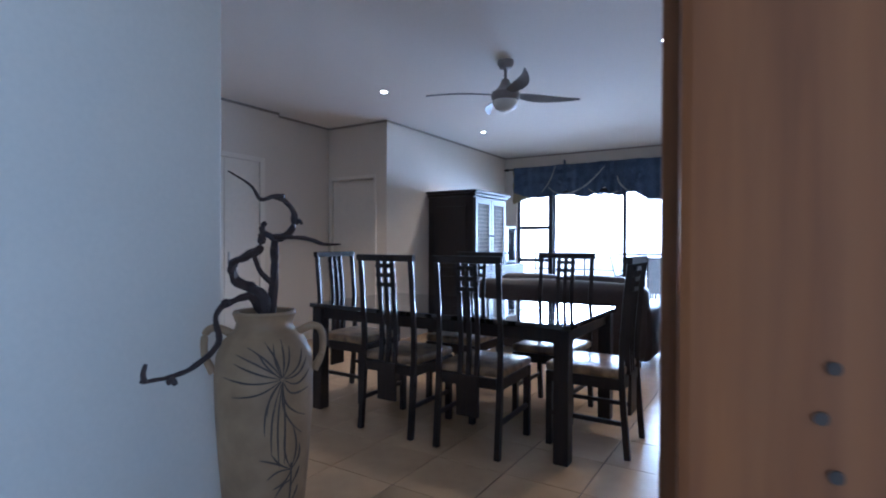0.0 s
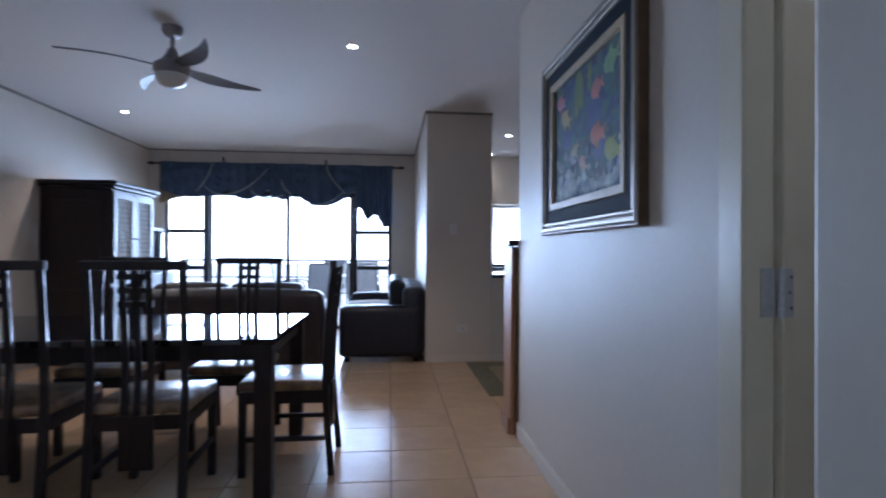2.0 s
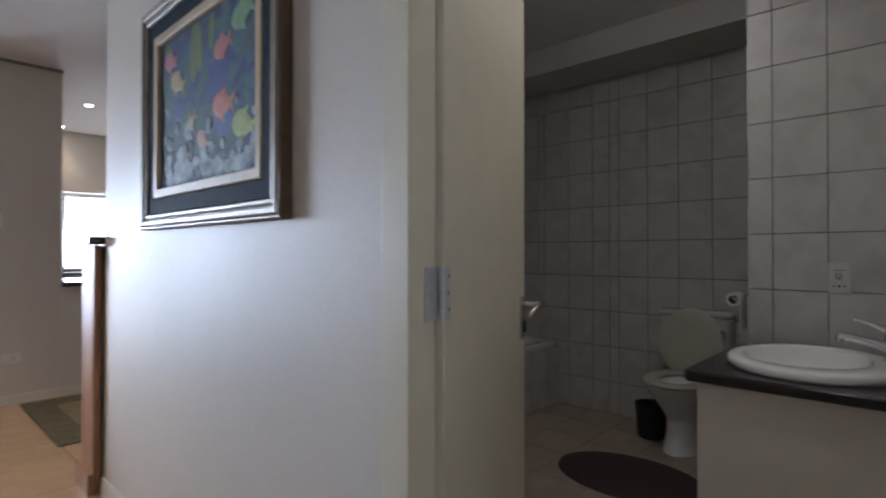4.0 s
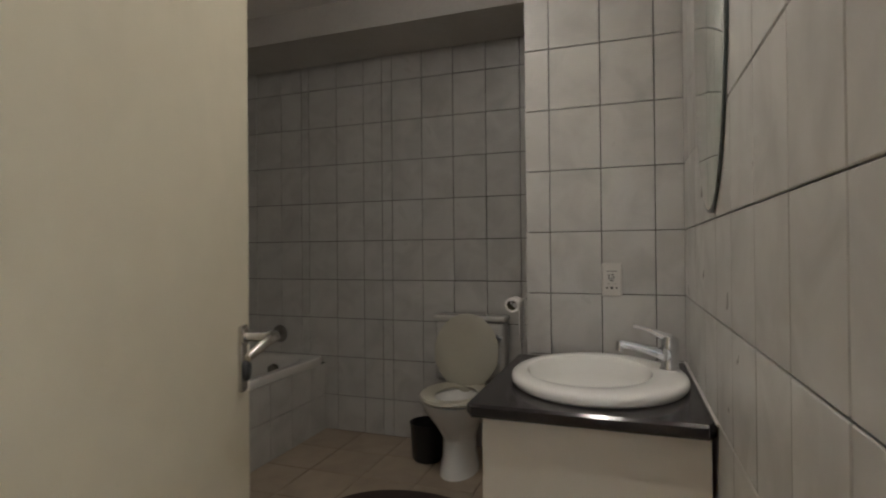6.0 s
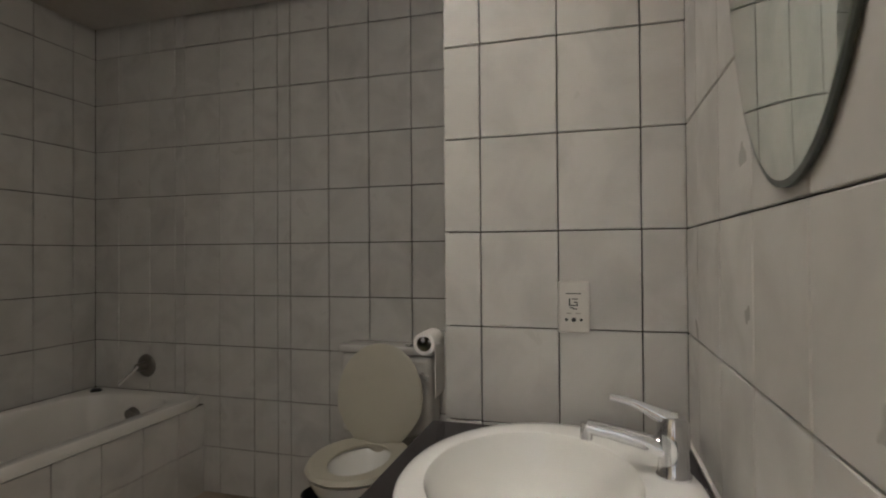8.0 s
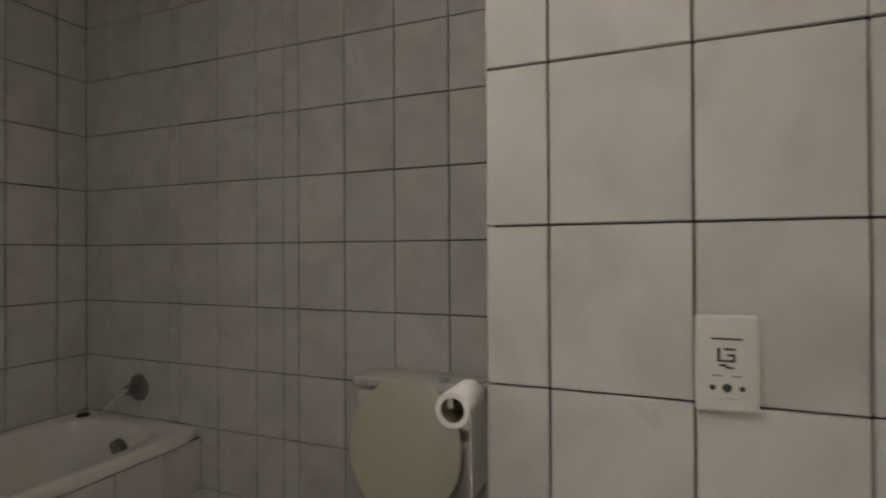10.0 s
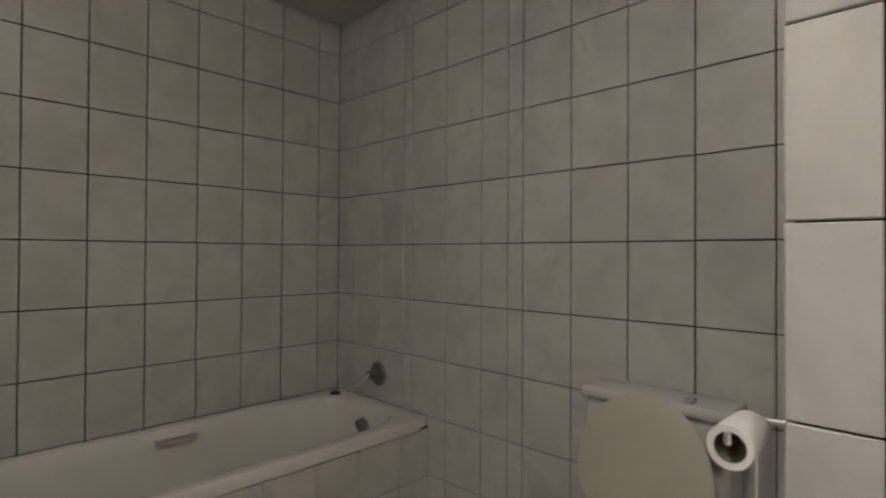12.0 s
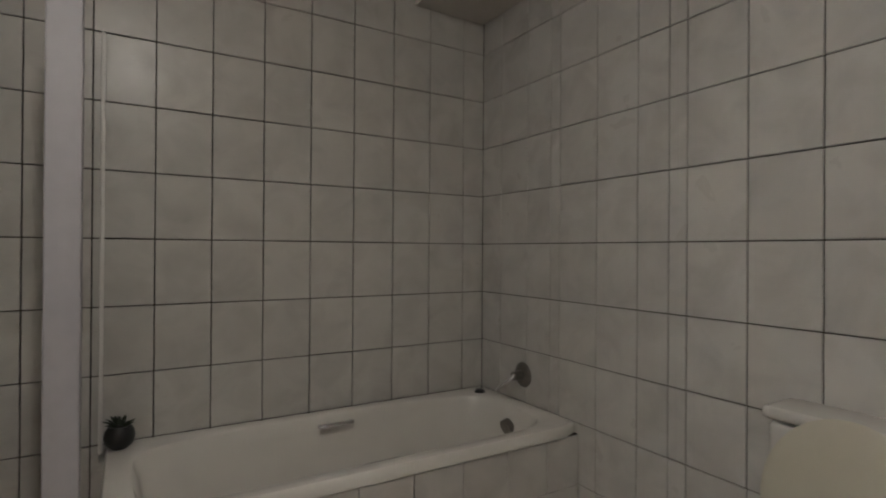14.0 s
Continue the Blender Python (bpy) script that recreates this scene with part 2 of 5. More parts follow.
# ---- mesh helpers ----
def box(bm, x0, x1, y0, y1, z0, z1, bevel=0.0, seg=2, m=None):
    t = Matrix.Translation(((x0 + x1) / 2, (y0 + y1) / 2, (z0 + z1) / 2)) @ Matrix.Diagonal((abs(x1 - x0), abs(y1 - y0), abs(z1 - z0), 1))
    if m is not None:
        t = m @ t
    vs = bmesh.ops.create_cube(bm, size=1, matrix=t)["verts"]
    if bevel:
        es = list({e for v in vs for e in v.link_edges})
        bmesh.ops.bevel(bm, geom=es, offset=bevel, segments=seg, affect="EDGES", profile=0.6)
    return bm


def cyl(bm, a, b, r0, r1=None, n=20, caps=True):
    a, b = Vector(a), Vector(b)
    d = b - a
    m = Matrix.Translation((a + b) / 2) @ d.to_track_quat("Z", "Y").to_matrix().to_4x4()
    bmesh.ops.create_cone(bm, cap_ends=caps, cap_tris=False, segments=n, radius1=r0, radius2=r0 if r1 is None else r1, depth=d.length, matrix=m)
    return bm


def lathe(bm, profile, centre=(0, 0, 0), n=48, sx=1.0, sy=1.0, close=False):
    cx, cy, cz = centre
    rings = []
    for r, z in profile:
        rings.append([bm.verts.new((cx + sx * r * math.cos(2 * math.pi * k / n), cy + sy * r * math.sin(2 * math.pi * k / n), cz + z)) for k in range(n)])
    for a, b in zip(rings, rings[1:]):
        for k in range(n):
            bm.faces.new((a[k], a[(k + 1) % n], b[(k + 1) % n], b[k]))
    if close:
        bm.faces.new(list(reversed(rings[0])))
        bm.faces.new(rings[-1])
    return bm


def smooth_path(pts, steps=5):
    pts = [Vector(p) for p in pts]
    out = []
    for i in range(len(pts) - 1):
        p0, p1, p2, p3 = pts[max(i - 1, 0)], pts[i], pts[i + 1], pts[min(i + 2, len(pts) - 1)]
        for k in range(steps):
            t = k / steps
            out.append(0.5 * ((2 * p1) + (p2 - p0) * t + (2 * p0 - 5 * p1 + 4 * p2 - p3) * t * t + (3 * p1 - p0 - 3 * p2 + p3) * t ** 3))
    out.append(pts[-1])
    return out


def tube(bm, pts, radii, n=10, steps=5, knots=0.0):
    path = smooth_path(pts, steps)
    m = len(path)
    rings = []
    up = Vector((0.13, 0.21, 0.97)).normalized()
    for i, p in enumerate(path):
        d = (path[min(i + 1, m - 1)] - path[max(i - 1, 0)]).normalized()
        s = d.cross(up)
        if s.length < 0.05:
            s = d.cross(Vector((1, 0, 0)))
        s.normalize()
        u = s.cross(d)
        f = i / (m - 1) * (len(radii) - 1)
        k = min(int(f), len(radii) - 2) if len(radii) > 1 else 0
        r = radii[k] + (radii[min(k + 1, len(radii) - 1)] - radii[k]) * (f - k)
        ring = []
        for j in range(n):
            a = 2 * math.pi * j / n
            rr = r * (1 + knots * noise.noise(p * 38 + Vector((math.cos(a), math.sin(a), 0)) * 1.2))
            ring.append(bm.verts.new(p + s * rr * math.cos(a) + u * rr * math.sin(a)))
        rings.append(ring)
    for a, b in zip(rings, rings[1:]):
        for j in range(n):
            bm.faces.new((a[j], a[(j + 1) % n], b[(j + 1) % n], b[j]))
    bm.faces.new(list(reversed(rings[0])))
    bm.faces.new(rings[-1])
    return bm


def mesh_of(name, bm, material, smooth=False):
    bmesh.ops.recalc_face_normals(bm, faces=bm.faces)
    me = bpy.data.meshes.new(name)
    bm.to_mesh(me)
    bm.free()
    me.materials.append(material)
    if smooth:
        for p in me.polygons:
            p.use_smooth = True
        me.set_sharp_from_angle(angle=radians(38))
    return me


def part(name, bm, material, parent=None, label="", smooth=False):
    ob = new(name, mesh_of(name, bm, material, smooth))
    if parent is not None:
        ob.parent = parent
    return tagged(ob, label) if label else ob


def thing(name, m, label, category, group=""):
    ob = new(name)
    ob.empty_display_size = 0.1
    ob.matrix_basis = m
    return tagged(ob, label, category, group)


def solid(name, bm, material, label, category, kind="structure", smooth=False):
    return tagged(part(name, bm, material, None, "", smooth), label, category, "", kind)


def B(*a, **k):
    return box(bmesh.new(), *a, **k)


def C(*a, **k):
    return cyl(bmesh.new(), *a, **k)


def T(*a, **k):
    return tube(bmesh.new(), *a, **k)


def L(*a, **k):
    return lathe(bmesh.new(), *a, **k)


# ---- structure ----
XW = 1.86        # hall and picture wall face
YF = 1.765       # inner face of the front wall
FAR = 9.235
BF = -0.03       # bathroom floor

bmf = B(-3.4, 1.98, 1.45, 9.4, -0.20, -0.004)
box(bmf, 1.98, 5.0, 4.73, 9.4, -0.20, -0.004)
solid("floor", bmf, M_FLOOR_GROUT, "cream ceramic tiled floor with dark grout joints", "floor")
bmc = B(-3.4, 5.0, 1.45, 9.5, CEIL, CEIL + 0.15)
solid("ceiling", bmc, M_CEIL, "smooth white painted plaster ceiling", "ceiling")

wall_front = solid("wall_front", B(1.455, 4.9, 1.60, YF, -0.2, CEIL), M_WALL, "cream painted wall beside the front door", "wall")
box_hall = solid("wall_hall", B(-0.34, -0.22, 1.47, 2.40, 0, CEIL, 0.006), M_WALL, "cream painted satin wall beside the entrance", "wall")
solid("wall_back", B(-3.4, -0.34, 1.60, YF, 0, CEIL), M_WALL, "cream painted wall behind the dining area", "wall")
solid("wall_over_entrance", B(-0.22, 1.455, 1.60, YF, 2.12, CEIL), M_WALL, "cream painted wall over the entrance opening", "wall")
bm = B(XW, 1.98, 2.555, 4.60, -0.2, CEIL, 0.004)
wall_picture = solid("wall_picture", bm, M_WALL, "cream painted wall that carries the picture", "wall")
solid("wall_over_bath_door", B(XW, 1.98, YF, 2.555, 2.08, CEIL), M_WALL, "cream painted wall over the bathroom door", "wall")
solid("wall_left", B(-3.40, -3.25, YF, 6.045, 0, CEIL), M_WALL, "cream painted wall with a white cupboard door", "wall")
solid("wall_left_step", B(-3.25, -3.16, YF, 5.18, 0, CEIL), M_WALL, "cream painted shallow wall projection", "wall")
bm = B(-3.40, -3.235, 6.045, 6.165, 0, CEIL)
box(bm, -2.49, -2.34, 6.045, 6.165, 0, CEIL)
box(bm, -3.235, -2.49, 6.045, 6.165, 1.96, CEIL)
solid("wall_recess", bm, M_WALL, "cream painted wall round an inner doorway", "wall")
solid("wall_lounge", B(-2.46, -2.34, 6.165, FAR, 0, CEIL), M_WALL, "cream painted wall behind the tall cabinet", "wall")
bm = B(-2.46, -2.12, FAR, FAR + 0.14, 0, CEIL)
box(bm, 1.09, 2.60, FAR, FAR + 0.14, 0, CEIL)
box(bm, -2.12, 1.09, FAR, FAR + 0.14, 2.00, CEIL)
box(bm, 2.60, 3.55, FAR, FAR + 0.14, 0, 0.90)
box(bm, 2.60, 3.55, FAR, FAR + 0.14, 1.85, CEIL)
box(bm, 3.55, 4.9, FAR, FAR + 0.14, 0, CEIL)
solid("wall_far", bm, M_WALL, "cream painted wall with sliding doors and a kitchen window", "wall")
solid("wall_pier", B(1.437, 2.12, 6.80, FAR, 0, CEIL, 0.006), M_WALL, "cream painted pier between lounge and kitchen", "wall")
solid("wall_kitchen", B(4.86, 5.0, 4.73, FAR, 0, CEIL), M_WALL, "cream painted kitchen wall", "wall")
bath_d = solid("wall_bath_north", B(1.98, 4.87, 4.62, 4.73, -0.2, CEIL), M_GROUT, "white glazed tile wall along the bathtub", "wall")
bath_b = solid("wall_bath_east", B(4.75, 4.87, 2.28, 4.62, -0.2, CEIL), M_GROUT, "white glazed tile wall behind the toilet and bath taps", "wall")
bath_q = solid("wall_bath_pier", B(3.91, 4.75, YF, 2.39, -0.2, CEIL), M_GROUT, "white glazed tile pier beside the washbasin", "wall")
bath_r = solid("wall_bath_south", B(1.99, 3.91, YF + 0.002, 1.78, -0.2, CEIL - 0.002), M_GROUT, "white glazed tile wall behind the mirror", "wall")
bath_w = solid("wall_bath_west", B(1.982, 1.99, 2.56, 4.62, -0.2, CEIL - 0.002), M_GROUT, "white glazed tile wall beside the bathroom door", "wall")
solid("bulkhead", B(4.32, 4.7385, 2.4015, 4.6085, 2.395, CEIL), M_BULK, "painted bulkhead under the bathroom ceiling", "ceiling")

# cornice strips along the living room ceiling, coloured dark to draw its shadow line
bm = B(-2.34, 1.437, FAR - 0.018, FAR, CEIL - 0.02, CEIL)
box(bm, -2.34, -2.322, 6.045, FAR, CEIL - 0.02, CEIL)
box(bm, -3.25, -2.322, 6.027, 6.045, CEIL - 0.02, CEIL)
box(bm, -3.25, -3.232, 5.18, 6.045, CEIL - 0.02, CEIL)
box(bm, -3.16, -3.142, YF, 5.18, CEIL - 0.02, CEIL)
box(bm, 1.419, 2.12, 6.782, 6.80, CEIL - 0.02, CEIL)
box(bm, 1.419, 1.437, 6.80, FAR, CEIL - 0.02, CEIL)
solid("trim", bm, M_DARKLINE, "thin strip under the ceiling, coloured dark as a shadow line", "cornice")
bm = B(XW - 0.014, XW, 2.60, 4.60, 0, 0.085, 0.004)
solid("baseboard", bm, M_TRIM, "cream painted skirting board", "skirting")
bm = B(1.437, 2.12, 6.788, 6.80, 0, 0.07, 0.004)
solid("baseboard", bm, M_TRIM, "cream painted skirting board on the pier", "skirting")

# entrance frame of varnished timber
frame_door = solid("door_1", B(1.363, 1.60, 1.535, 1.583, 0, 2.12, 0.005), M_TIMBER, "varnished timber entrance door frame with lock holes", "door frame")
part("stop", B(1.376, 1.60, 1.50, 1.534, 0, 2.12, 0.006), M_TIMBER, frame_door)
for hx, hz in ((1.433, 1.106), (1.429, 1.086), (1.434, 1.064)):
    part("lock_hole", C((hx, 1.4985, hz), (hx, 1.5025, hz), 0.0026), M_INCISED, frame_door)
part("plaster_reveal", B(1.357, 1.456, 1.585, YF + 0.001, 0, CEIL, 0.006), M_WALL, frame_door, "cream plaster reveal")
part("head", B(-0.22, 1.363, 1.535, 1.70, 2.05, 2.12, 0.006), M_TIMBER, frame_door)

# unseen porch outside the entrance; its walls and roof are added to block light
solid("pavement", B(-2.0, 3.6, -1.2, 1.45, -0.22, -0.004), M_PATIOFLOOR, "plain tiled porch floor", "porch")
solid("wall_porch_right", B(1.60, 3.6, 1.40, 1.60, -0.2, 2.7), M_TIMBER, "timber side panel of the entrance", "wall")
solid("wall_porch_blocker", B(-2.0, 3.6, -1.32, -1.2, -0.2, 2.7), M_PORCH, "unseen plastered porch wall added to block light", "wall")
solid("wall_porch_left_blocker", B(-2.1, -2.0, -1.32, 1.6, -0.2, 2.7), M_PORCH, "unseen plastered porch side wall added to block light", "wall")
solid("roof_porch_blocker", B(-2.1, 3.6, -1.32, 1.45, 2.72, 2.85), M_PATIO, "unseen plastered porch roof slab added to block light", "roof")
solid("wall_porch_left_front", B(-2.0, -0.34, 1.45, 1.6, -0.2, 2.7), M_PATIO, "plastered outer wall beside the entrance", "wall")
solid("wall_porch_over", B(-0.34, 1.60, 1.45, 1.60, 2.13, 2.7), M_PATIO, "plastered outer wall over the entrance", "wall")
solid("backdrop", B(-90, 90, 70, 70.3, -0.5, 22), M_HAZE, "bright hazy sky over the horizon", "sky")
solid("ground", B(-400, 400, -400, 400, -0.6, -0.5), M_GROUND, "pale sunlit ground round the house", "ground")

# ---- tiles ----
TILE_MESHES = {}


def tile_mesh(w, h, d, material, key):
    k = (round(w, 3), round(h, 3), key)
    if k not in TILE_MESHES:
        bm = B(-w / 2, w / 2, -h / 2, h / 2, -d, 0, 0.0018, 1)
        TILE_MESHES[k] = mesh_of("tile", bm, material)
    return TILE_MESHES[k]


def tile_wall(parent, us, vs, place, material, key, gap=0.0033, depth=0.0095):
    """Tiles between the joint lines us and vs; place(u, v) gives the pose of a tile's face."""
    for u0, u1 in zip(us, us[1:]):
        for v0, v1 in zip(vs, vs[1:]):
            w, h = abs(u1 - u0) - gap, abs(v1 - v0) - gap
            if w < 0.008 or h < 0.008:
                continue
            ob = new("tile", tile_mesh(w, h, depth, material, key))
            m = place((u0 + u1) / 2, (v0 + v1) / 2)
            ob.matrix_basis = m @ pose(0, 0, random.uniform(-0.0004, 0.0004), random.uniform(-0.12, 0.12), random.uniform(-0.12, 0.12), 0)
            ob.parent = parent



# ---- windows and doors ----
def sliding_door():
    d = tagged(part("window_1", B(-2.12, 1.09, FAR + 0.03, FAR + 0.10, 1.92, 2.00, 0.004), M_ALU), "dark bronze aluminium sliding doors with side lights", "sliding door", "", "structure")
    part("threshold", B(-2.12, 1.09, FAR + 0.02, FAR + 0.11, 0.0, 0.035, 0.004), M_ALU, d)
    for x, w in ((-2.10, 0.05), (-1.56, 0.07), (0.56, 0.07), (1.065, 0.05)):
        part("mullion", B(x - w / 2, x + w / 2, FAR + 0.03, FAR + 0.10, 0.036, 1.918, 0.004), M_ALU, d)
    part("stile", B(-0.44, -0.385, FAR + 0.05, FAR + 0.085, 0.036, 1.918, 0.004), M_ALU, d)
    for x in (-1.50, 0.50):
        part("stile", B(x - 0.022, x + 0.022, FAR + 0.055, FAR + 0.08, 0.036, 1.918, 0.003), M_ALU, d)
    for x0, x1 in ((-2.074, -1.597), (0.597, 1.039)):
        for z in (0.36, 0.885, 1.41):
            part("glazing_bar", B(x0, x1, FAR + 0.04, FAR + 0.09, z - 0.028, z + 0.028, 0.004), M_ALU, d)
        p = part("pane", B(x0, x1, FAR + 0.062, FAR + 0.068, 0.04, 1.915), M_GLASS, d)
        p.visible_shadow = False
    for x0, x1 in ((-1.477, -0.442), (-0.383, 0.477)):
        p = part("pane", B(x0, x1, FAR + 0.064, FAR + 0.07, 0.04, 1.915), M_GLASS, d)
        p.visible_shadow = False
    return d


sliding_door()


def kitchen_window():
    w = tagged(part("window_2", B(2.60, 3.55, FAR + 0.05, FAR + 0.10, 1.80, 1.85, 0.003), M_ALU), "kitchen window behind a white venetian blind", "window", "", "structure")
    part("window_frame", B(2.60, 2.64, FAR + 0.05, FAR + 0.10, 0.95, 1.80, 0.003), M_ALU, w)
    part("window_frame", B(3.51, 3.55, FAR + 0.05, FAR + 0.10, 0.95, 1.80, 0.003), M_ALU, w)
    part("window_frame", B(2.60, 3.55, FAR + 0.05, FAR + 0.10, 0.90, 0.95, 0.003), M_ALU, w)
    part("window_sill", B(2.52, 3.6, FAR - 0.06, FAR + 0.05, 0.865, 0.899, 0.004), M_GRANITE, w)
    b = thing("venetian_blind", pose(3.07, FAR - 0.03, 1.0), "white slatted venetian blind over the kitchen window", "blind")
    part("head_rail", B(-0.48, 0.48, -0.025, 0.02, 0.80, 0.84, 0.003), M_PLASTIC, b)
    for k in range(27):
        part("slat", box(bmesh.new(), -0.47, 0.47, -0.014, 0.014, -0.001, 0.001, m=pose(0, 0, -0.015 + k * 0.031, 32)), M_PLASTIC, b)


kitchen_window()


def lever(parent, m, name="handle"):
    h = part(name, box(bmesh.new(), -0.021, 0.021, 0.0, 0.009, -0.088, 0.056, 0.008, m=m), M_LEVER, parent, "satin nickel lever handle with a back plate")
    bm = bmesh.new()
    cyl(bm, (0, 0.008, 0.03), (0, 0.012, 0.03), 0.021)
    cyl(bm, (0, 0.012, 0.03), (0, 0.068, 0.03), 0.010)
    tube(bm, [(0.006, 0.062, 0.03), (-0.016, 0.078, 0.033), (-0.06, 0.079, 0.033), (-0.10, 0.068, 0.022), (-0.125, 0.054, 0.008)], [0.013, 0.012, 0.011, 0.010, 0.008], 12)
    bm.transform(m)
    part("lever", bm, M_LEVER, h, smooth=True)
    bm = L([(0.0, 0.020), (0.013, 0.020), (0.016, 0.016), (0.017, 0.008), (0.0, 0.008)], n=24, sx=0.85, sy=1.35)
    bm.transform(pose(0, 0, -0.044, -90, 0, 0))
    bm.transform(m)
    part("thumb_turn", bm, M_BLACK, h, smooth=True)
    return h


def bath_door():
    d = tagged(part("door_2", B(XW - 0.012, 1.921, 2.52, 2.56, BF, 2.08, 0.005), M_DOOR), "cream painted door frame and open bathroom door", "door", "", "structure")
    part("rebate", B(1.9215, 1.992, 2.556, 2.5595, BF, 2.08), M_DOOR, d)
    part("frame_post", B(XW - 0.012, 1.992, 1.781, 1.80, BF, 2.08, 0.004), M_DOOR, d)
    part("frame_head", B(XW - 0.012, 1.992, 1.80, 2.52, 2.04, 2.08, 0.004), M_DOOR, d)
    part("architrave", B(XW - 0.018, XW - 0.0125, 2.518, 2.60, 0.0, 2.12, 0.003), M_DOOR, d)
    part("architrave", B(XW - 0.018, XW - 0.0125, YF + 0.003, 2.518, 2.06, 2.12, 0.003), M_DOOR, d)
    a = 22.4
    m = pose(1.932, 2.533, BF + 0.012, 0, 0, a)
    leaf = part("leaf", box(bmesh.new(), 0.0, 0.812, -0.02, 0.02, 0.0, 2.03, 0.004, m=m), M_DOOR, d, "cream painted flush door leaf standing open")
    for z in (0.28, 1.06, 1.80):
        hg = part("hinge", box(bmesh.new(), 0.002, 0.034, -0.0225, -0.0202, z - 0.055, z + 0.055, 0.0008, m=m), M_HINGE, leaf, "steel butt hinge")
        part("frame_plate", B(XW + 0.028, 1.922, 2.5177, 2.5198, z + BF + 0.012 - 0.055, z + BF + 0.012 + 0.055, 0.0008), M_HINGE, d, "steel hinge plate on the frame")
        for k in range(5):
            bm = C((1.930, 2.509, BF + 0.012 + z - 0.055 + k * 0.0222), (1.930, 2.509, BF + 0.012 + z - 0.0345 + k * 0.0222), 0.0075, n=14)
            part("knuckle", bm, M_HINGE, hg, smooth=True)
        for sx, sz in ((0.024, 0.035), (0.024, -0.035), (0.018, 0.0)):
            bm = bmesh.new()
            cyl(bm, (sx, -0.0238, z + sz), (sx, -0.0222, z + sz), 0.0042, n=10)
            bm.transform(m)
            part("screw", bm, M_DULLCHROME, hg)
    lever(leaf, m @ pose(0.752, -0.02, 0.94) @ pose(0, 0, 0, 0, 0, 180) @ Matrix.Diagonal((-1, 1, 1, 1)))
    lever(leaf, m @ pose(0.752, 0.02, 0.94))


bath_door()


def panel_door(name, m, w, h, label, double=False):
    d = tagged(part(name, box(bmesh.new(), -w / 2 - 0.06, -w / 2, -0.02, 0.03, 0, h + 0.05, 0.004, m=m), M_TRIM), label, "door", "", "structure")
    part("frame_post", box(bmesh.new(), w / 2, w / 2 + 0.06, -0.02, 0.03, 0, h + 0.05, 0.004, m=m), M_TRIM, d)
    part("frame_head", box(bmesh.new(), -w / 2, w / 2, -0.02, 0.03, h, h + 0.05, 0.004, m=m), M_TRIM, d)
    if double:
        for s in (-1, 1):
            leaf = part("leaf", box(bmesh.new(), min(0, s * w / 2) + 0.003, max(0, s * w / 2) - 0.003, 0.0, 0.02, 0.01, h - 0.003, 0.003, m=m), M_TRIM, d)
            part("handle", box(bmesh.new(), s * 0.05 - 0.01, s * 0.05 + 0.01, -0.012, 0.0, 0.93, 1.06, 0.004, m=m), M_STEEL, leaf, "small steel pull")
    return d


panel_door("door_3", pose(-3.155, 4.5, 0, 0, 0, 90), 0.84, 2.0, "white painted double cupboard door with small pulls", True)
inner = tagged(part("door_4", B(-3.235, -3.19, 6.03, 6.13, 0, 1.96, 0.004), M_TRIM), "white painted inner door standing a little open", "door", "", "structure")
part("frame_post", B(-2.53, -2.49, 6.03, 6.13, 0, 1.96, 0.004), M_TRIM, inner)
part("frame_head", B(-3.19, -2.53, 6.03, 6.13, 1.92, 1.96, 0.004), M_TRIM, inner)
part("leaf", box(bmesh.new(), 0, 0.60, -0.02, 0.02, 0.01, 1.91, 0.004, m=pose(-3.185, 6.08, 0, 0, 0, 6)), M_TRIM, inner)
solid("wall_passage", B(-3.4, -2.46, 7.2, 7.3, 0, CEIL), M_WALL, "cream painted wall of the passage behind the inner door", "wall")
solid("wall_passage_side", B(-3.4, -3.3, 6.165, 7.2, 0, CEIL), M_WALL, "cream painted side wall of the passage", "wall")


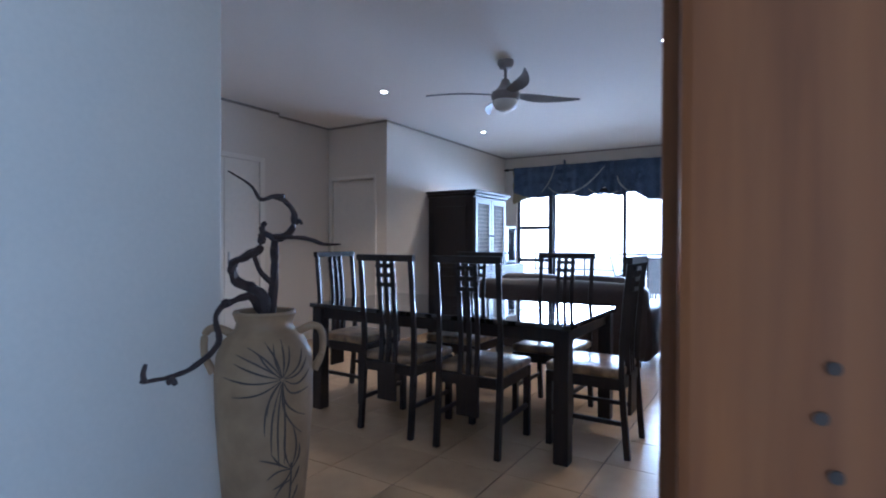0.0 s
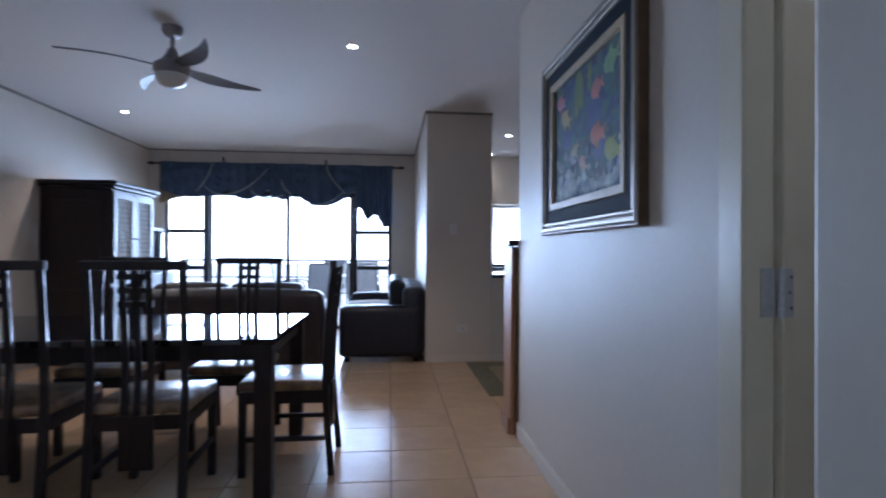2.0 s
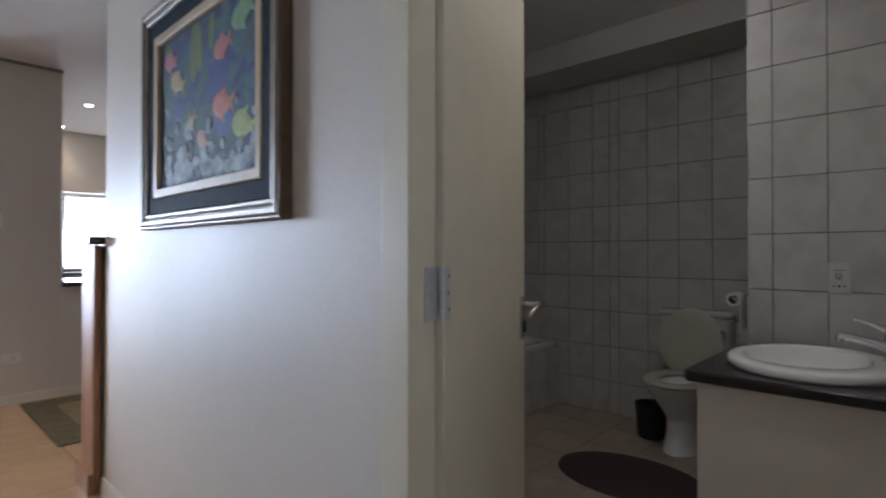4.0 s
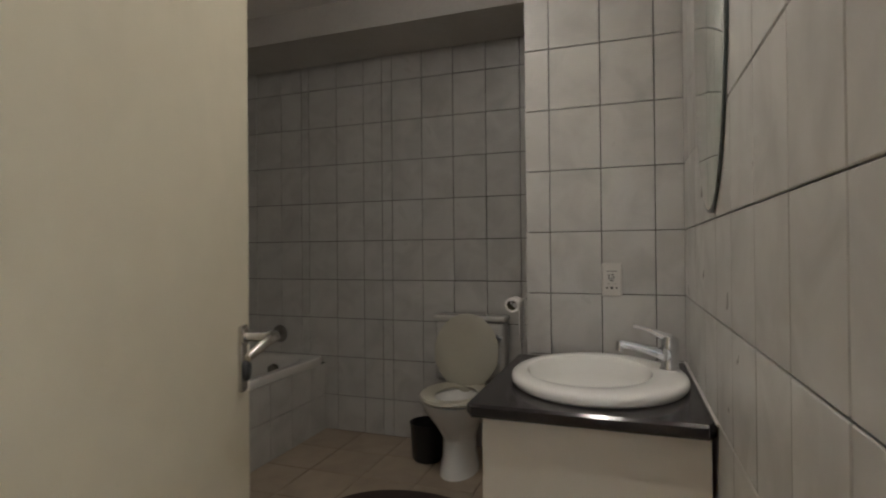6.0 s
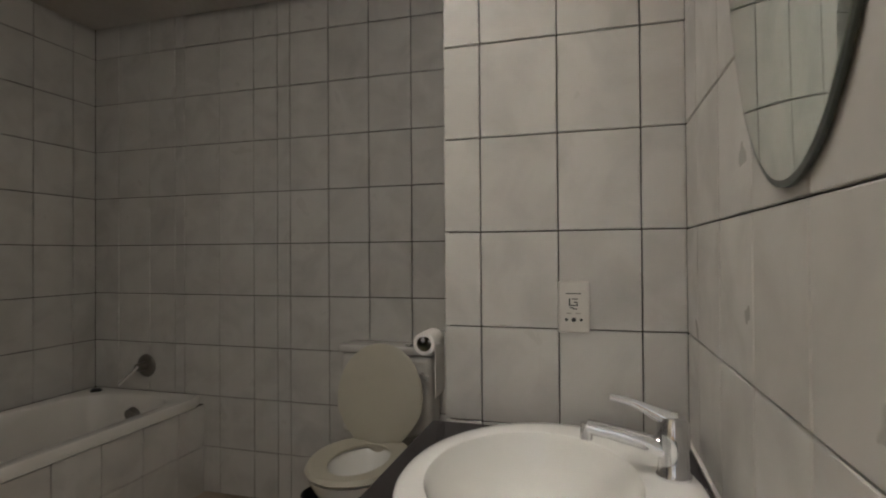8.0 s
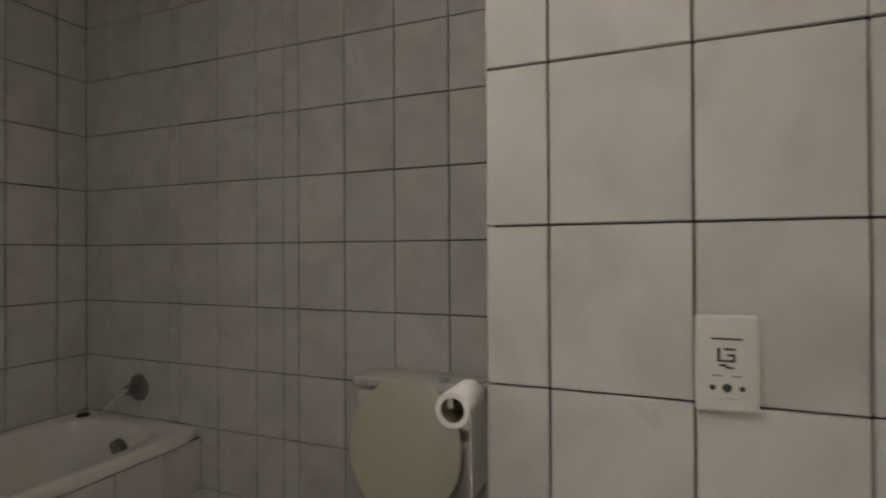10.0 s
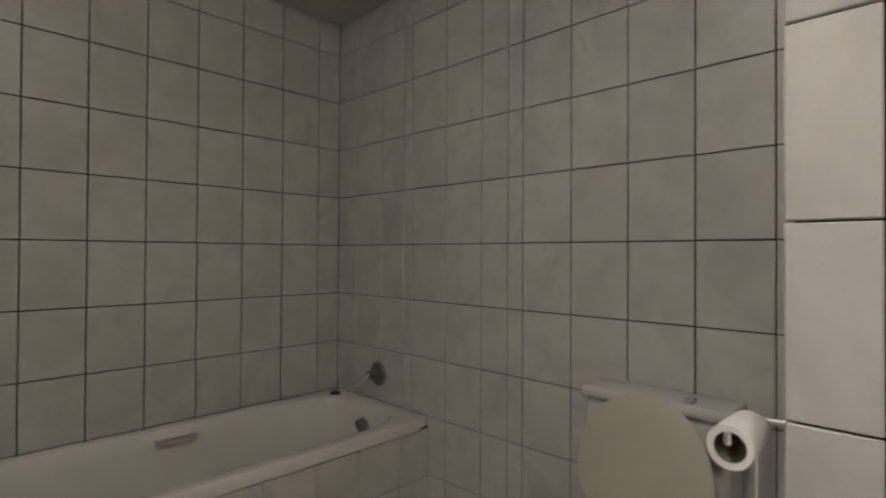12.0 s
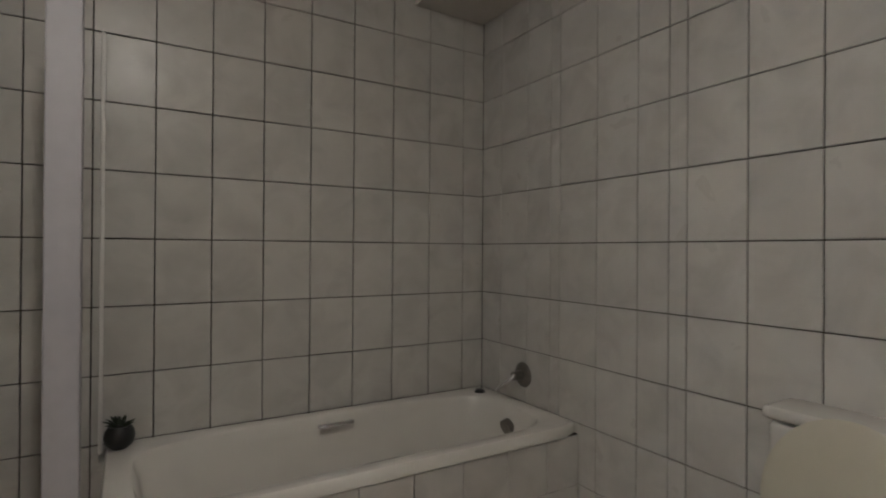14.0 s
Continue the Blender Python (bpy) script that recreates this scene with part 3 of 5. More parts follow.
# ---- dining ----
def dining_chair():
    c = thing("dining_chair", pose(0, 0, 0), "dark-stained wooden dining chair with a patterned cushion seat", "chair", "chairs round the dining table")
    for s in (-1, 1):
        bm = bmesh.new()
        tube(bm, [(s * 0.19, -0.235, 0.0), (s * 0.19, -0.21, 0.30), (s * 0.19, -0.20, 0.52), (s * 0.19, -0.215, 0.8), (s * 0.19, -0.24, 1.05)], [0.022, 0.022, 0.021, 0.02, 0.02], 4, 4)
        part("back_leg", bm, M_DARKWOOD, c)
        part("front_leg", B(s * 0.185 - 0.018, s * 0.185 + 0.018, 0.185, 0.221, 0, 0.425, 0.003), M_DARKWOOD, c)
        part("side_rail", B(s * 0.19 - 0.011, s * 0.19 + 0.011, -0.19, 0.19, 0.365, 0.425, 0.003), M_DARKWOOD, c)
        part("stretcher", B(s * 0.19 - 0.010, s * 0.19 + 0.010, -0.20, 0.19, 0.175, 0.20, 0.003), M_DARKWOOD, c)
    part("front_rail", B(-0.166, 0.166, 0.195, 0.217, 0.365, 0.425, 0.003), M_DARKWOOD, c)
    part("back_rail", B(-0.168, 0.168, -0.212, -0.19, 0.365, 0.425, 0.003), M_DARKWOOD, c)
    part("top_rail", B(-0.212, 0.212, -0.258, -0.224, 1.045, 1.085, 0.006), M_DARKWOOD, c)
    for x in (-0.052, 0.0, 0.052):
        bm = bmesh.new()
        tube(bm, [(x, -0.205, 0.43), (x, -0.198, 0.60), (x, -0.212, 0.8), (x, -0.238, 1.046)], [0.0185] * 4, 4, 4)
        part("slat", bm, M_DARKWOOD, c)
    for z, y in ((1.018, -0.238), (0.960, -0.231), (0.902, -0.225)):
        part("cross_bar", B(-0.068, 0.068, y - 0.011, y + 0.011, z - 0.0125, z + 0.0125, 0.002), M_DARKWOOD, c)
    part("lower_panel", B(-0.068, 0.068, -0.226, -0.206, 0.20, 0.43, 0.003), M_DARKWOOD, c)
    bm = B(-0.205, 0.205, -0.20, 0.225, 0.426, 0.475, 0.022, 4)
    for v in bm.verts:
        if v.co.z > 0.45:
            v.co.z += 0.022 * max(0, 1 - (v.co.x / 0.22) ** 2) * max(0, 1 - (v.co.y / 0.24) ** 2)
    part("seat", bm, M_FABRIC, c, "beige and brown patterned cushion", True)
    return c


chair = dining_chair()
chair.matrix_basis = pose(-0.555, 3.985, 0)
for p in (pose(0.0, 3.985, 0, 0, 0, 1.5), pose(-0.555, 4.72, 0, 0, 0, 180), pose(0.15, 4.72, 0, 0, 0, 178), pose(0.545, 4.325, 0, 0, 0, 90), pose(-1.27, 4.32, 0, 0, 0, -91)):
    copy_thing(chair, p)


def dining_table():
    t = thing("dining_table", pose(-0.375, 4.33, 0), "long dark-stained dining table with a polished glossy top", "table")
    part("tabletop", B(-0.93, 0.93, -0.475, 0.475, 0.705, 0.735, 0.005), M_TABLETOP, t, "polished near-black reflecting top")
    for sx in (-1, 1):
        for sy in (-1, 1):
            part("leg", B(sx * 0.875 - 0.04, sx * 0.875 + 0.04, sy * 0.42 - 0.04, sy * 0.42 + 0.04, 0, 0.704, 0.005), M_DARKWOOD, t)
        part("apron", B(sx * 0.875 - 0.012, sx * 0.875 + 0.012, -0.378, 0.378, 0.63, 0.704, 0.003), M_DARKWOOD, t)
    for sy in (-1, 1):
        part("apron", B(-0.833, 0.833, sy * 0.42 - 0.012, sy * 0.42 + 0.012, 0.63, 0.704, 0.003), M_DARKWOOD, t)


dining_table()


# ---- vase with branch ----
def vase():
    v = thing("floor_vase", pose(0.115, 2.31, 0), "tall beige stoneware floor vase incised with palm leaves", "vase")
    prof = [(0.0, 0.0), (0.080, 0.0), (0.088, 0.02), (0.096, 0.12), (0.112, 0.30), (0.130, 0.50), (0.140, 0.66), (0.143, 0.76), (0.137, 0.82), (0.120, 0.862), (0.096, 0.885),
            (0.084, 0.90), (0.081, 0.915), (0.088, 0.932), (0.092, 0.942), (0.088, 0.95), (0.076, 0.948), (0.070, 0.93), (0.074, 0.88), (0.04, 0.84), (0.0, 0.835)]
    body = part("body", L(prof, n=64), M_CLAY, v, "", True)

    def radius(z):
        for (r0, z0), (r1, z1) in zip(prof[2:10], prof[3:11]):
            if z0 <= z <= z1:
                return r0 + (r1 - r0) * (z - z0) / (z1 - z0)
        return 0.14

    def on(a, z, d=0.001):
        r = radius(z) + d
        return (r * math.cos(radians(a)), r * math.sin(radians(a)), z)

    A0 = -41.0

    def incise(points, radii):
        pts = []
        for w, z in points:
            r = radius(z)
            pts.append(on(A0 + math.degrees(math.asin(max(-0.98, min(0.98, w / r)))), z))
        part("incised_leaf", T(pts, radii, 6, 5), M_INCISED, body)

    def spray(kx, kz, tips, thick):
        for ex, ez, bend in tips:
            n = math.hypot(ex, ez)
            bx, bz = -ez / n * bend, ex / n * bend
            incise([(kx + ex * f + bx * math.sin(math.pi * f), kz + ez * f + bz * math.sin(math.pi * f)) for f in (0.04, 0.3, 0.55, 0.8, 1.0)], [0.0008, thick, thick, 0.0008])

    spray(0.052, 0.768, [(-0.125, 0.072, -0.006), (-0.130, 0.048, 0.004), (-0.158, 0.008, 0.010), (-0.135, -0.045, 0.014), (-0.095, 0.092, -0.01), (-0.068, 0.078, 0.006), (-0.050, 0.104, -0.008), (-0.026, 0.098, 0.006),
                         (-0.006, 0.108, -0.006), (0.016, 0.088, -0.008), (0.052, 0.075, -0.018), (0.066, 0.048, -0.018), (0.074, 0.01, -0.024), (0.072, -0.04, -0.026),
                         (-0.048, -0.155, -0.018), (-0.030, -0.21, -0.012), (-0.010, -0.25, -0.008), (0.004, -0.245, 0.004), (0.052, -0.17, -0.022), (0.062, -0.12, -0.024), (-0.042, -0.10, -0.012)], 0.0027)
    spray(0.075, 0.50, [(-0.018, 0.11, 0.008), (0.004, 0.13, -0.012), (-0.055, 0.06, 0.006), (-0.085, 0.045, -0.006), (0.022, 0.07, -0.01), (-0.05, -0.045, 0.01), (-0.065, -0.015, -0.012)], 0.0027)
    incise([(0.075, 0.52), (0.072, 0.44), (0.064, 0.36), (0.058, 0.28), (0.05, 0.20)], [0.0026, 0.0026, 0.0022])
    for k in range(5):
        z0 = 0.47 - 0.055 * k
        x0 = 0.073 - 0.004 * k
        incise([(x0, z0), (x0 - 0.022, z0 - 0.01), (x0 - 0.045, z0 - 0.045)], [0.0012, 0.003, 0.0008])
        incise([(x0, z0 - 0.02), (x0 + 0.018, z0 + 0.012), (x0 + 0.024, z0 + 0.03)], [0.0012, 0.003, 0.0008])
    for a in (A0 + 84, A0 - 96):
        ca, sa = math.cos(radians(a)), math.sin(radians(a))
        pts = [(0.096 * ca, 0.096 * sa, 0.882), (0.14 * ca, 0.14 * sa, 0.90), (0.168 * ca, 0.168 * sa, 0.882), (0.17 * ca, 0.17 * sa, 0.82), (0.146 * ca, 0.146 * sa, 0.765)]
        part("handle", T(pts, [0.013, 0.012, 0.011, 0.011, 0.013], 10, 5), M_CLAY, v, "", True)


vase()


def branch():
    b = thing("dried_branch", pose(0.115, 2.31, 0.84), "dark twisted dried branch standing in the vase", "branch")
    R, F = Vector((0.85, 0.527, 0)), Vector((-0.527, 0.85, 0))

    def q(u, z, d=0.0):
        return R * u + F * d + Vector((0, 0, z))

    def slim(points, radii, n, steps, knots):
        return T(points, [0.76 * r for r in radii], n, steps, knots)

    main = [q(0.0, 0.0), q(-0.005, 0.14), q(-0.05, 0.175, 0.02), q(-0.10, 0.20, 0.03), q(-0.105, 0.245, 0.02), q(-0.055, 0.275), q(-0.01, 0.295, -0.02), q(0.0, 0.34, -0.01), q(0.03, 0.325), q(0.07, 0.345, 0.02),
            q(0.082, 0.40, 0.03), q(0.055, 0.44, 0.02), q(0.03, 0.455)]
    part("limb", slim(main, [0.026, 0.022, 0.016, 0.016, 0.014, 0.013, 0.011, 0.010], 10, 5, 0.7), M_BRANCH, b, "", True)
    part("limb", slim([q(0.01, 0.0), q(0.018, 0.18, 0.03), q(0.02, 0.27, 0.03), q(0.03, 0.325)], [0.022, 0.018, 0.016, 0.014], 9, 5, 0.5), M_BRANCH, b, "", True)
    part("limb", slim([q(0.012, 0.19, 0.03), q(-0.02, 0.225, 0.02), q(-0.03, 0.27)], [0.012, 0.010, 0.008], 8, 4, 0.4), M_BRANCH, b, "", True)
    part("twig", slim([q(0.03, 0.33), q(0.085, 0.33, -0.02), q(0.14, 0.325, -0.03), q(0.185, 0.31, -0.02), q(0.23, 0.31)], [0.012, 0.009, 0.007, 0.003], 8, 4, 0.5), M_BRANCH, b, "", True)
    part("twig", slim([q(0.06, 0.455), q(0.03, 0.455), q(-0.012, 0.445), q(-0.035, 0.48), q(-0.06, 0.50), q(-0.11, 0.53)], [0.009, 0.009, 0.008, 0.006, 0.005, 0.003], 8, 4, 0.5), M_BRANCH, b, "", True)
    part("twig", slim([q(0.0, 0.335), q(-0.008, 0.36), q(0.004, 0.375)], [0.011, 0.012, 0.008], 8, 4, 0.5), M_BRANCH, b, "", True)
    low = [q(-0.01, 0.10), q(-0.03, 0.15, -0.03), q(-0.05, 0.151, -0.05), q(-0.089, 0.131, -0.10), q(-0.084, 0.096, -0.15), q(-0.052, 0.056, -0.20), q(-0.056, 0.027, -0.25), q(-0.086, 0.0, -0.30), q(-0.113, -0.006, -0.36), q(-0.133, 0.002, -0.42)]
    part("limb", slim(low, [0.018, 0.014, 0.011, 0.010, 0.010, 0.009, 0.007, 0.006], 9, 5, 0.6), M_BRANCH, b, "", True)
    part("twig", slim([q(-0.130, -0.002, -0.41), q(-0.128, 0.02, -0.42), q(-0.122, 0.041, -0.42)], [0.009, 0.008, 0.006], 8, 3, 0.5), M_BRANCH, b, "", True)
    for u, z, d in ((0.085, 0.375, 0.03), (-0.085, 0.14, -0.10), (-0.11, -0.02, -0.35)):
        part("twig", slim([q(u, z, d), q(u + 0.012, z + 0.006, d), q(u + 0.02, z - 0.004, d)], [0.009, 0.011, 0.006], 8, 3, 0.5), M_BRANCH, b, "", True)


branch()


# ---- ceiling fan and lights ----
def ceiling_fan():
    f = thing("ceiling_fan", pose(-0.335, 4.966, CEIL - 0.0), "silver four-blade ceiling fan with a frosted light bowl", "fan")
    part("canopy", L([(0.0, 0.0), (0.062, 0.0), (0.062, -0.03), (0.045, -0.06), (0.014, -0.068), (0, -0.068)], n=32), M_STEELDARK, f, "", True)
    part("down_rod", C((0, 0, -0.06), (0, 0, -0.18), 0.012), M_STEELDARK, f, "", True)
    part("motor", L([(0.0, -0.14), (0.028, -0.145), (0.045, -0.19), (0.075, -0.225), (0.108, -0.25), (0.112, -0.285), (0.10, -0.31), (0, -0.311)], n=40), M_STEELDARK, f, "", True)
    part("light_bowl", L([(0.098, -0.312), (0.097, -0.335), (0.08, -0.368), (0.045, -0.388), (0, -0.394)], n=40), M_OPAL, f, "frosted glass light bowl", True)
    for a in (43, 128, 207, 307):
        bm = bmesh.new()
        n = 12
        rows = []
        for i in range(n + 1):
            t = i / n
            x = 0.09 + 0.53 * t
            w = 0.035 + 0.065 * math.sin(math.pi * min(1, t * 1.15) ** 0.8) * (1 - 0.35 * t)
            off = 0.05 * math.sin(math.pi * t)
            if t > 0.9:
                w *= max(0.25, (1 - t) / 0.1)
            rows.append([bm.verts.new((x, off + s * w * 0.5 * (1 if s > 0 else 1), -0.26 - s * w * 0.17 + dz)) for s, dz in ((-1, 0), (0, 0.004), (1, 0), (1, -0.006), (0, -0.003), (-1, -0.006))])
        for r0, r1 in zip(rows, rows[1:]):
            for j in range(6):
                bm.faces.new((r0[j], r0[(j + 1) % 6], r1[(j + 1) % 6], r1[j]))
        bm.faces.new(rows[0]), bm.faces.new(rows[-1])
        bm.transform(pose(0, 0, 0, 0, 0, a))
        part("blade", bm, M_FANBLADE, f, "", True)


ceiling_fan()


def downlight(x, y, group, z=CEIL):
    d = thing("downlight", pose(x, y, z), "small round recessed halogen downlight, lit", "downlight", group)
    part("ring", L([(0.030, 0.0), (0.045, -0.001), (0.047, -0.005), (0.042, -0.008), (0.032, -0.006), (0.030, 0.0)], n=32), M_STEEL, d, "", True)
    part("lamp", L([(0.0, -0.004), (0.029, -0.004), (0.029, -0.002), (0, -0.002)], n=24), M_LAMPGLOW, d, "glowing halogen lamp")


for dx, dy in DOWNLIGHTS:
    downlight(dx, dy, "downlights in the living area ceiling")
for at in (BATH_LAMP, DOOR_LAMP):
    downlight(at[0], at[1], "downlights in the bathroom ceiling")


# ---- curtain swag ----
def valance():
    v = thing("window_valance", pose(-0.52, FAR - 0.10, 2.355), "blue-grey draped swag valance on a dark rod", "curtain")
    part("rod", C((-1.72, 0, 0), (1.72, 0, 0), 0.013), M_DARKWOOD, v, "dark wooden rod", True)
    for s in (-1, 1):
        part("finial", L([(0.0, -0.07), (0.008, -0.06), (0.024, -0.02), (0.018, 0.0), (0.026, 0.008), (0.018, 0.02), (0.0, 0.022)], n=16), M_DARKWOOD, v, "", True).matrix_basis = pose(s * 1.73, 0, 0, 0, s * -90, 0)
        part("bracket", B(s * 1.62 - 0.01, s * 1.62 + 0.01, 0.0, 0.098, -0.02, 0.02, 0.003), M_DARKWOOD, v)

    def cloth(name, x0, x1, bottom, depth, material, label, phase):
        bm = bmesh.new()
        nx, nz = 44, 10
        front, back = [], []
        for i in range(nx + 1):
            f = i / nx
            x = x0 + (x1 - x0) * f
            zb = bottom(f)
            fr, bk = [], []
            for j in range(nz + 1):
                g = j / nz
                z = 0.02 + (zb - 0.02) * g
                y = -depth - 0.022 * math.sin(f * 40 + phase) * (0.4 + 0.6 * g) - 0.018 * math.sin(g * 16 + math.sin(math.pi * f) * 5)
                fr.append(bm.verts.new((x, y, z)))
                bk.append(bm.verts.new((x, y + 0.006, z)))
            front.append(fr), back.append(bk)
        for i in range(nx):
            for j in range(nz):
                bm.faces.new((front[i][j], front[i + 1][j], front[i + 1][j + 1], front[i][j + 1]))
                bm.faces.new((back[i][j], back[i][j + 1], back[i + 1][j + 1], back[i + 1][j]))
            bm.faces.new((front[i][nz], front[i + 1][nz], back[i + 1][nz], back[i][nz]))
        return part(name, bm, material, v, label, True)

    def hem(points, depth):
        part("trim_band", T([(x, -depth, z) for x, z in points], [0.007, 0.012, 0.012, 0.007], 6, 5), M_CURTAIN_TRIM, v, "cream edging band", True)

    cloth("swag", -1.60, -0.72, lambda f: -0.38 - 0.10 * math.sin(math.pi * f), 0.035, M_CURTAIN, "", 0)
    cloth("swag", -0.85, -0.02, lambda f: -0.24 - 0.26 * math.sin(math.pi * f), 0.05, M_CURTAIN, "", 1)
    cloth("swag", -0.25, 0.40, lambda f: -0.20 - 0.30 * math.sin(math.pi * f), 0.065, M_CURTAIN, "", 2)
    cloth("swag", 0.10, 1.15, lambda f: -0.30 - 0.28 * math.sin(math.pi * f), 0.05, M_CURTAIN, "", 3)
    cloth("tail", 1.08, 1.62, lambda f: -0.62 - 0.25 * f + 0.06 * math.sin(f * 14), 0.04, M_CURTAIN, "", 1.4)
    cloth("tail", -1.64, -1.30, lambda f: -0.56 + 0.10 * f, -0.03, M_GOLD_FABRIC, "gold tail at the end of the swag", 0.4)
    hem([(-0.885, 0.0), (-0.93, -0.12), (-0.99, -0.25), (-1.11, -0.40)], 0.075)
    hem([(-0.98, -0.33), (-0.86, -0.42), (-0.68, -0.44), (-0.45, -0.36), (-0.27, -0.22), (-0.12, -0.06)], 0.115)
    hem([(-0.36, -0.38), (-0.24, -0.46), (-0.08, -0.48), (0.08, -0.44)], 0.13)
    hem([(0.06, -0.22), (0.10, -0.33), (0.20, -0.43)], 0.125)
    hem([(0.20, -0.44), (0.41, -0.55), (0.58, -0.565), (0.76, -0.51), (0.92, -0.38)], 0.115)
    hem([(0.68, 0.0), (0.72, -0.12), (0.80, -0.24), (0.95, -0.40)], 0.105)
    for x in (-0.76, 0.66):
        part("tie", T([(x, -0.03, 0.09), (x + 0.01, -0.04, 0.02), (x - 0.01, -0.05, -0.08)], [0.012, 0.02, 0.012], 8, 3), M_CURTAIN, v, "", True)


valance()


# ---- lounge ----
def armoire():
    a = thing("tall_cabinet", pose(-1.99, 7.35, 0), "tall dark wooden cabinet with lattice glazed doors", "cabinet")
    part("body", B(-0.34, 0.32, -0.44, 0.44, 0.06, 1.74, 0.006), M_DARKWOOD, a)
    part("plinth", B(-0.34, 0.34, -0.46, 0.46, 0, 0.06, 0.004), M_DARKWOOD, a)
    part("cornice", B(-0.345, 0.36, -0.47, 0.47, 1.741, 1.775, 0.01), M_DARKWOOD, a)
    part("cornice", B(-0.345, 0.39, -0.50, 0.50, 1.776, 1.815, 0.012), M_DARKWOOD, a)
    part("side_panel", B(-0.24, 0.22, -0.452, -0.441, 0.85, 1.62, 0.008), M_DARKWOOD, a)
    part("side_panel", B(-0.24, 0.22, -0.452, -0.441, 0.14, 0.74, 0.008), M_DARKWOOD, a)
    for s in (-1, 1):
        y0, y1 = (-0.43, -0.003) if s < 0 else (0.003, 0.43)
        d = part("door", B(0.322, 0.345, y0, y0 + 0.06, 0.80, 1.72, 0.003), M_DARKWOOD, a)
        part("stile", B(0.322, 0.345, y1 - 0.06, y1, 0.80, 1.72, 0.003), M_DARKWOOD, d)
        part("rail", B(0.322, 0.345, y0 + 0.06, y1 - 0.06, 1.65, 1.72, 0.003), M_DARKWOOD, d)
        part("rail", B(0.322, 0.345, y0 + 0.06, y1 - 0.06, 0.80, 0.87, 0.003), M_DARKWOOD, d)
        bm = bmesh.new()
        for k in range(16):
            z = 0.88 + k * 0.0505
            box(bm, 0.332, 0.338, y0 + 0.06, y1 - 0.06, z - 0.006, z + 0.006)
        for k in range(7):
            y = y0 + 0.09 + k * 0.042
            box(bm, 0.3385, 0.344, y - 0.005, y + 0.005, 0.87, 1.65)
        part("lattice", bm, M_CUSHION, d, "pale woven lattice")
        part("knob", C((0.345, y1 - 0.03 if s < 0 else y0 + 0.03, 1.25), (0.372, y1 - 0.03 if s < 0 else y0 + 0.03, 1.25), 0.009), M_BLACK, d)
        part("drawer_front", B(0.322, 0.342, y0, y1, 0.10, 0.77, 0.006), M_DARKWOOD, a)
    tv = thing("television", pose(-2.02, 8.35, 0), "grey television on a low dark stand", "television")
    part("stand", B(-0.30, 0.25, -0.38, 0.38, 0, 0.85, 0.01), M_DARKWOOD, tv)
    part("casing", B(-0.25, 0.12, -0.36, 0.36, 0.852, 1.42, 0.02), M_BLACK, tv)
    part("screen", B(0.121, 0.127, -0.32, 0.32, 0.90, 1.38, 0.002), M_TABLETOP, tv)


armoire()


def soft_box(x0, x1, y0, y1, z0, z1, r, puff=0.02):
    bm = B(x0, x1, y0, y1, z0, z1, r, 4)
    bmesh.ops.subdivide_edges(bm, edges=[e for e in bm.edges if e.calc_length() > 0.2], cuts=3, use_grid_fill=True)
    cx, cy, cz = (x0 + x1) / 2, (y0 + y1) / 2, (z0 + z1) / 2
    for v in bm.verts:
        n = noise.noise(v.co * 3.1)
        fx, fy, fz = (1 - min(1, abs(c) * 1.0) for c in ((v.co.x - cx) / (x1 - x0) * 2, (v.co.y - cy) / (y1 - y0) * 2, (v.co.z - cz) / (z1 - z0) * 2))
        v.co.z += puff * (fx * fy) ** 0.5 * (1 if v.co.z > cz else 0) + 0.006 * n
        v.co.x += (puff * 0.6 * (fy * fz) ** 0.5) * (1 if v.co.x > cx else -1)
    return bm


def sofa(m, w, material, label, cushions):
    s = thing("sofa", m, label, "sofa")
    part("base", soft_box(-w / 2 + 0.16, w / 2 - 0.16, -0.36, 0.42, 0.06, 0.36, 0.04), material, s, "", True)
    part("backrest", soft_box(-w / 2 + 0.02, w / 2 - 0.02, -0.46, -0.22, 0.06, 0.76, 0.09, 0.04), material, s, "", True)
    for k in (-1, 1):
        x = k * (w / 2 - 0.10)
        part("arm", soft_box(x - 0.12, x + 0.12, -0.42, 0.42, 0.06, 0.57, 0.07, 0.02), material, s, "", True)
        for y in (-0.36, 0.34):
            part("foot", C((x, y, 0), (x, y, 0.07), 0.028, 0.034), M_DARKWOOD, s)
    n = 3 if w > 1.8 else 2
    cw = (w - 0.44) / n
    for i in range(n):
        x = -w / 2 + 0.22 + cw * (i + 0.5)
        part("seat_cushion", soft_box(x - cw / 2 + 0.005, x + cw / 2 - 0.005, -0.24, 0.43, 0.36, 0.48, 0.05, 0.03), cushions, s, "", True)
        part("back_cushion", soft_box(x - cw / 2 + 0.01, x + cw / 2 - 0.01, -0.26, -0.08, 0.47, 0.82, 0.07, 0.02), material, s, "", True)


sofa(pose(-0.42, 6.72, 0), 1.80, M_LEATHER, "dark brown leather sofa with its back to the table", M_LEATHER)
sofa(pose(0.98, 7.75, 0, 0, 0, 90), 1.96, M_BLUELEATHER, "dark leather sofa standing against the pier", M_CUSHION)


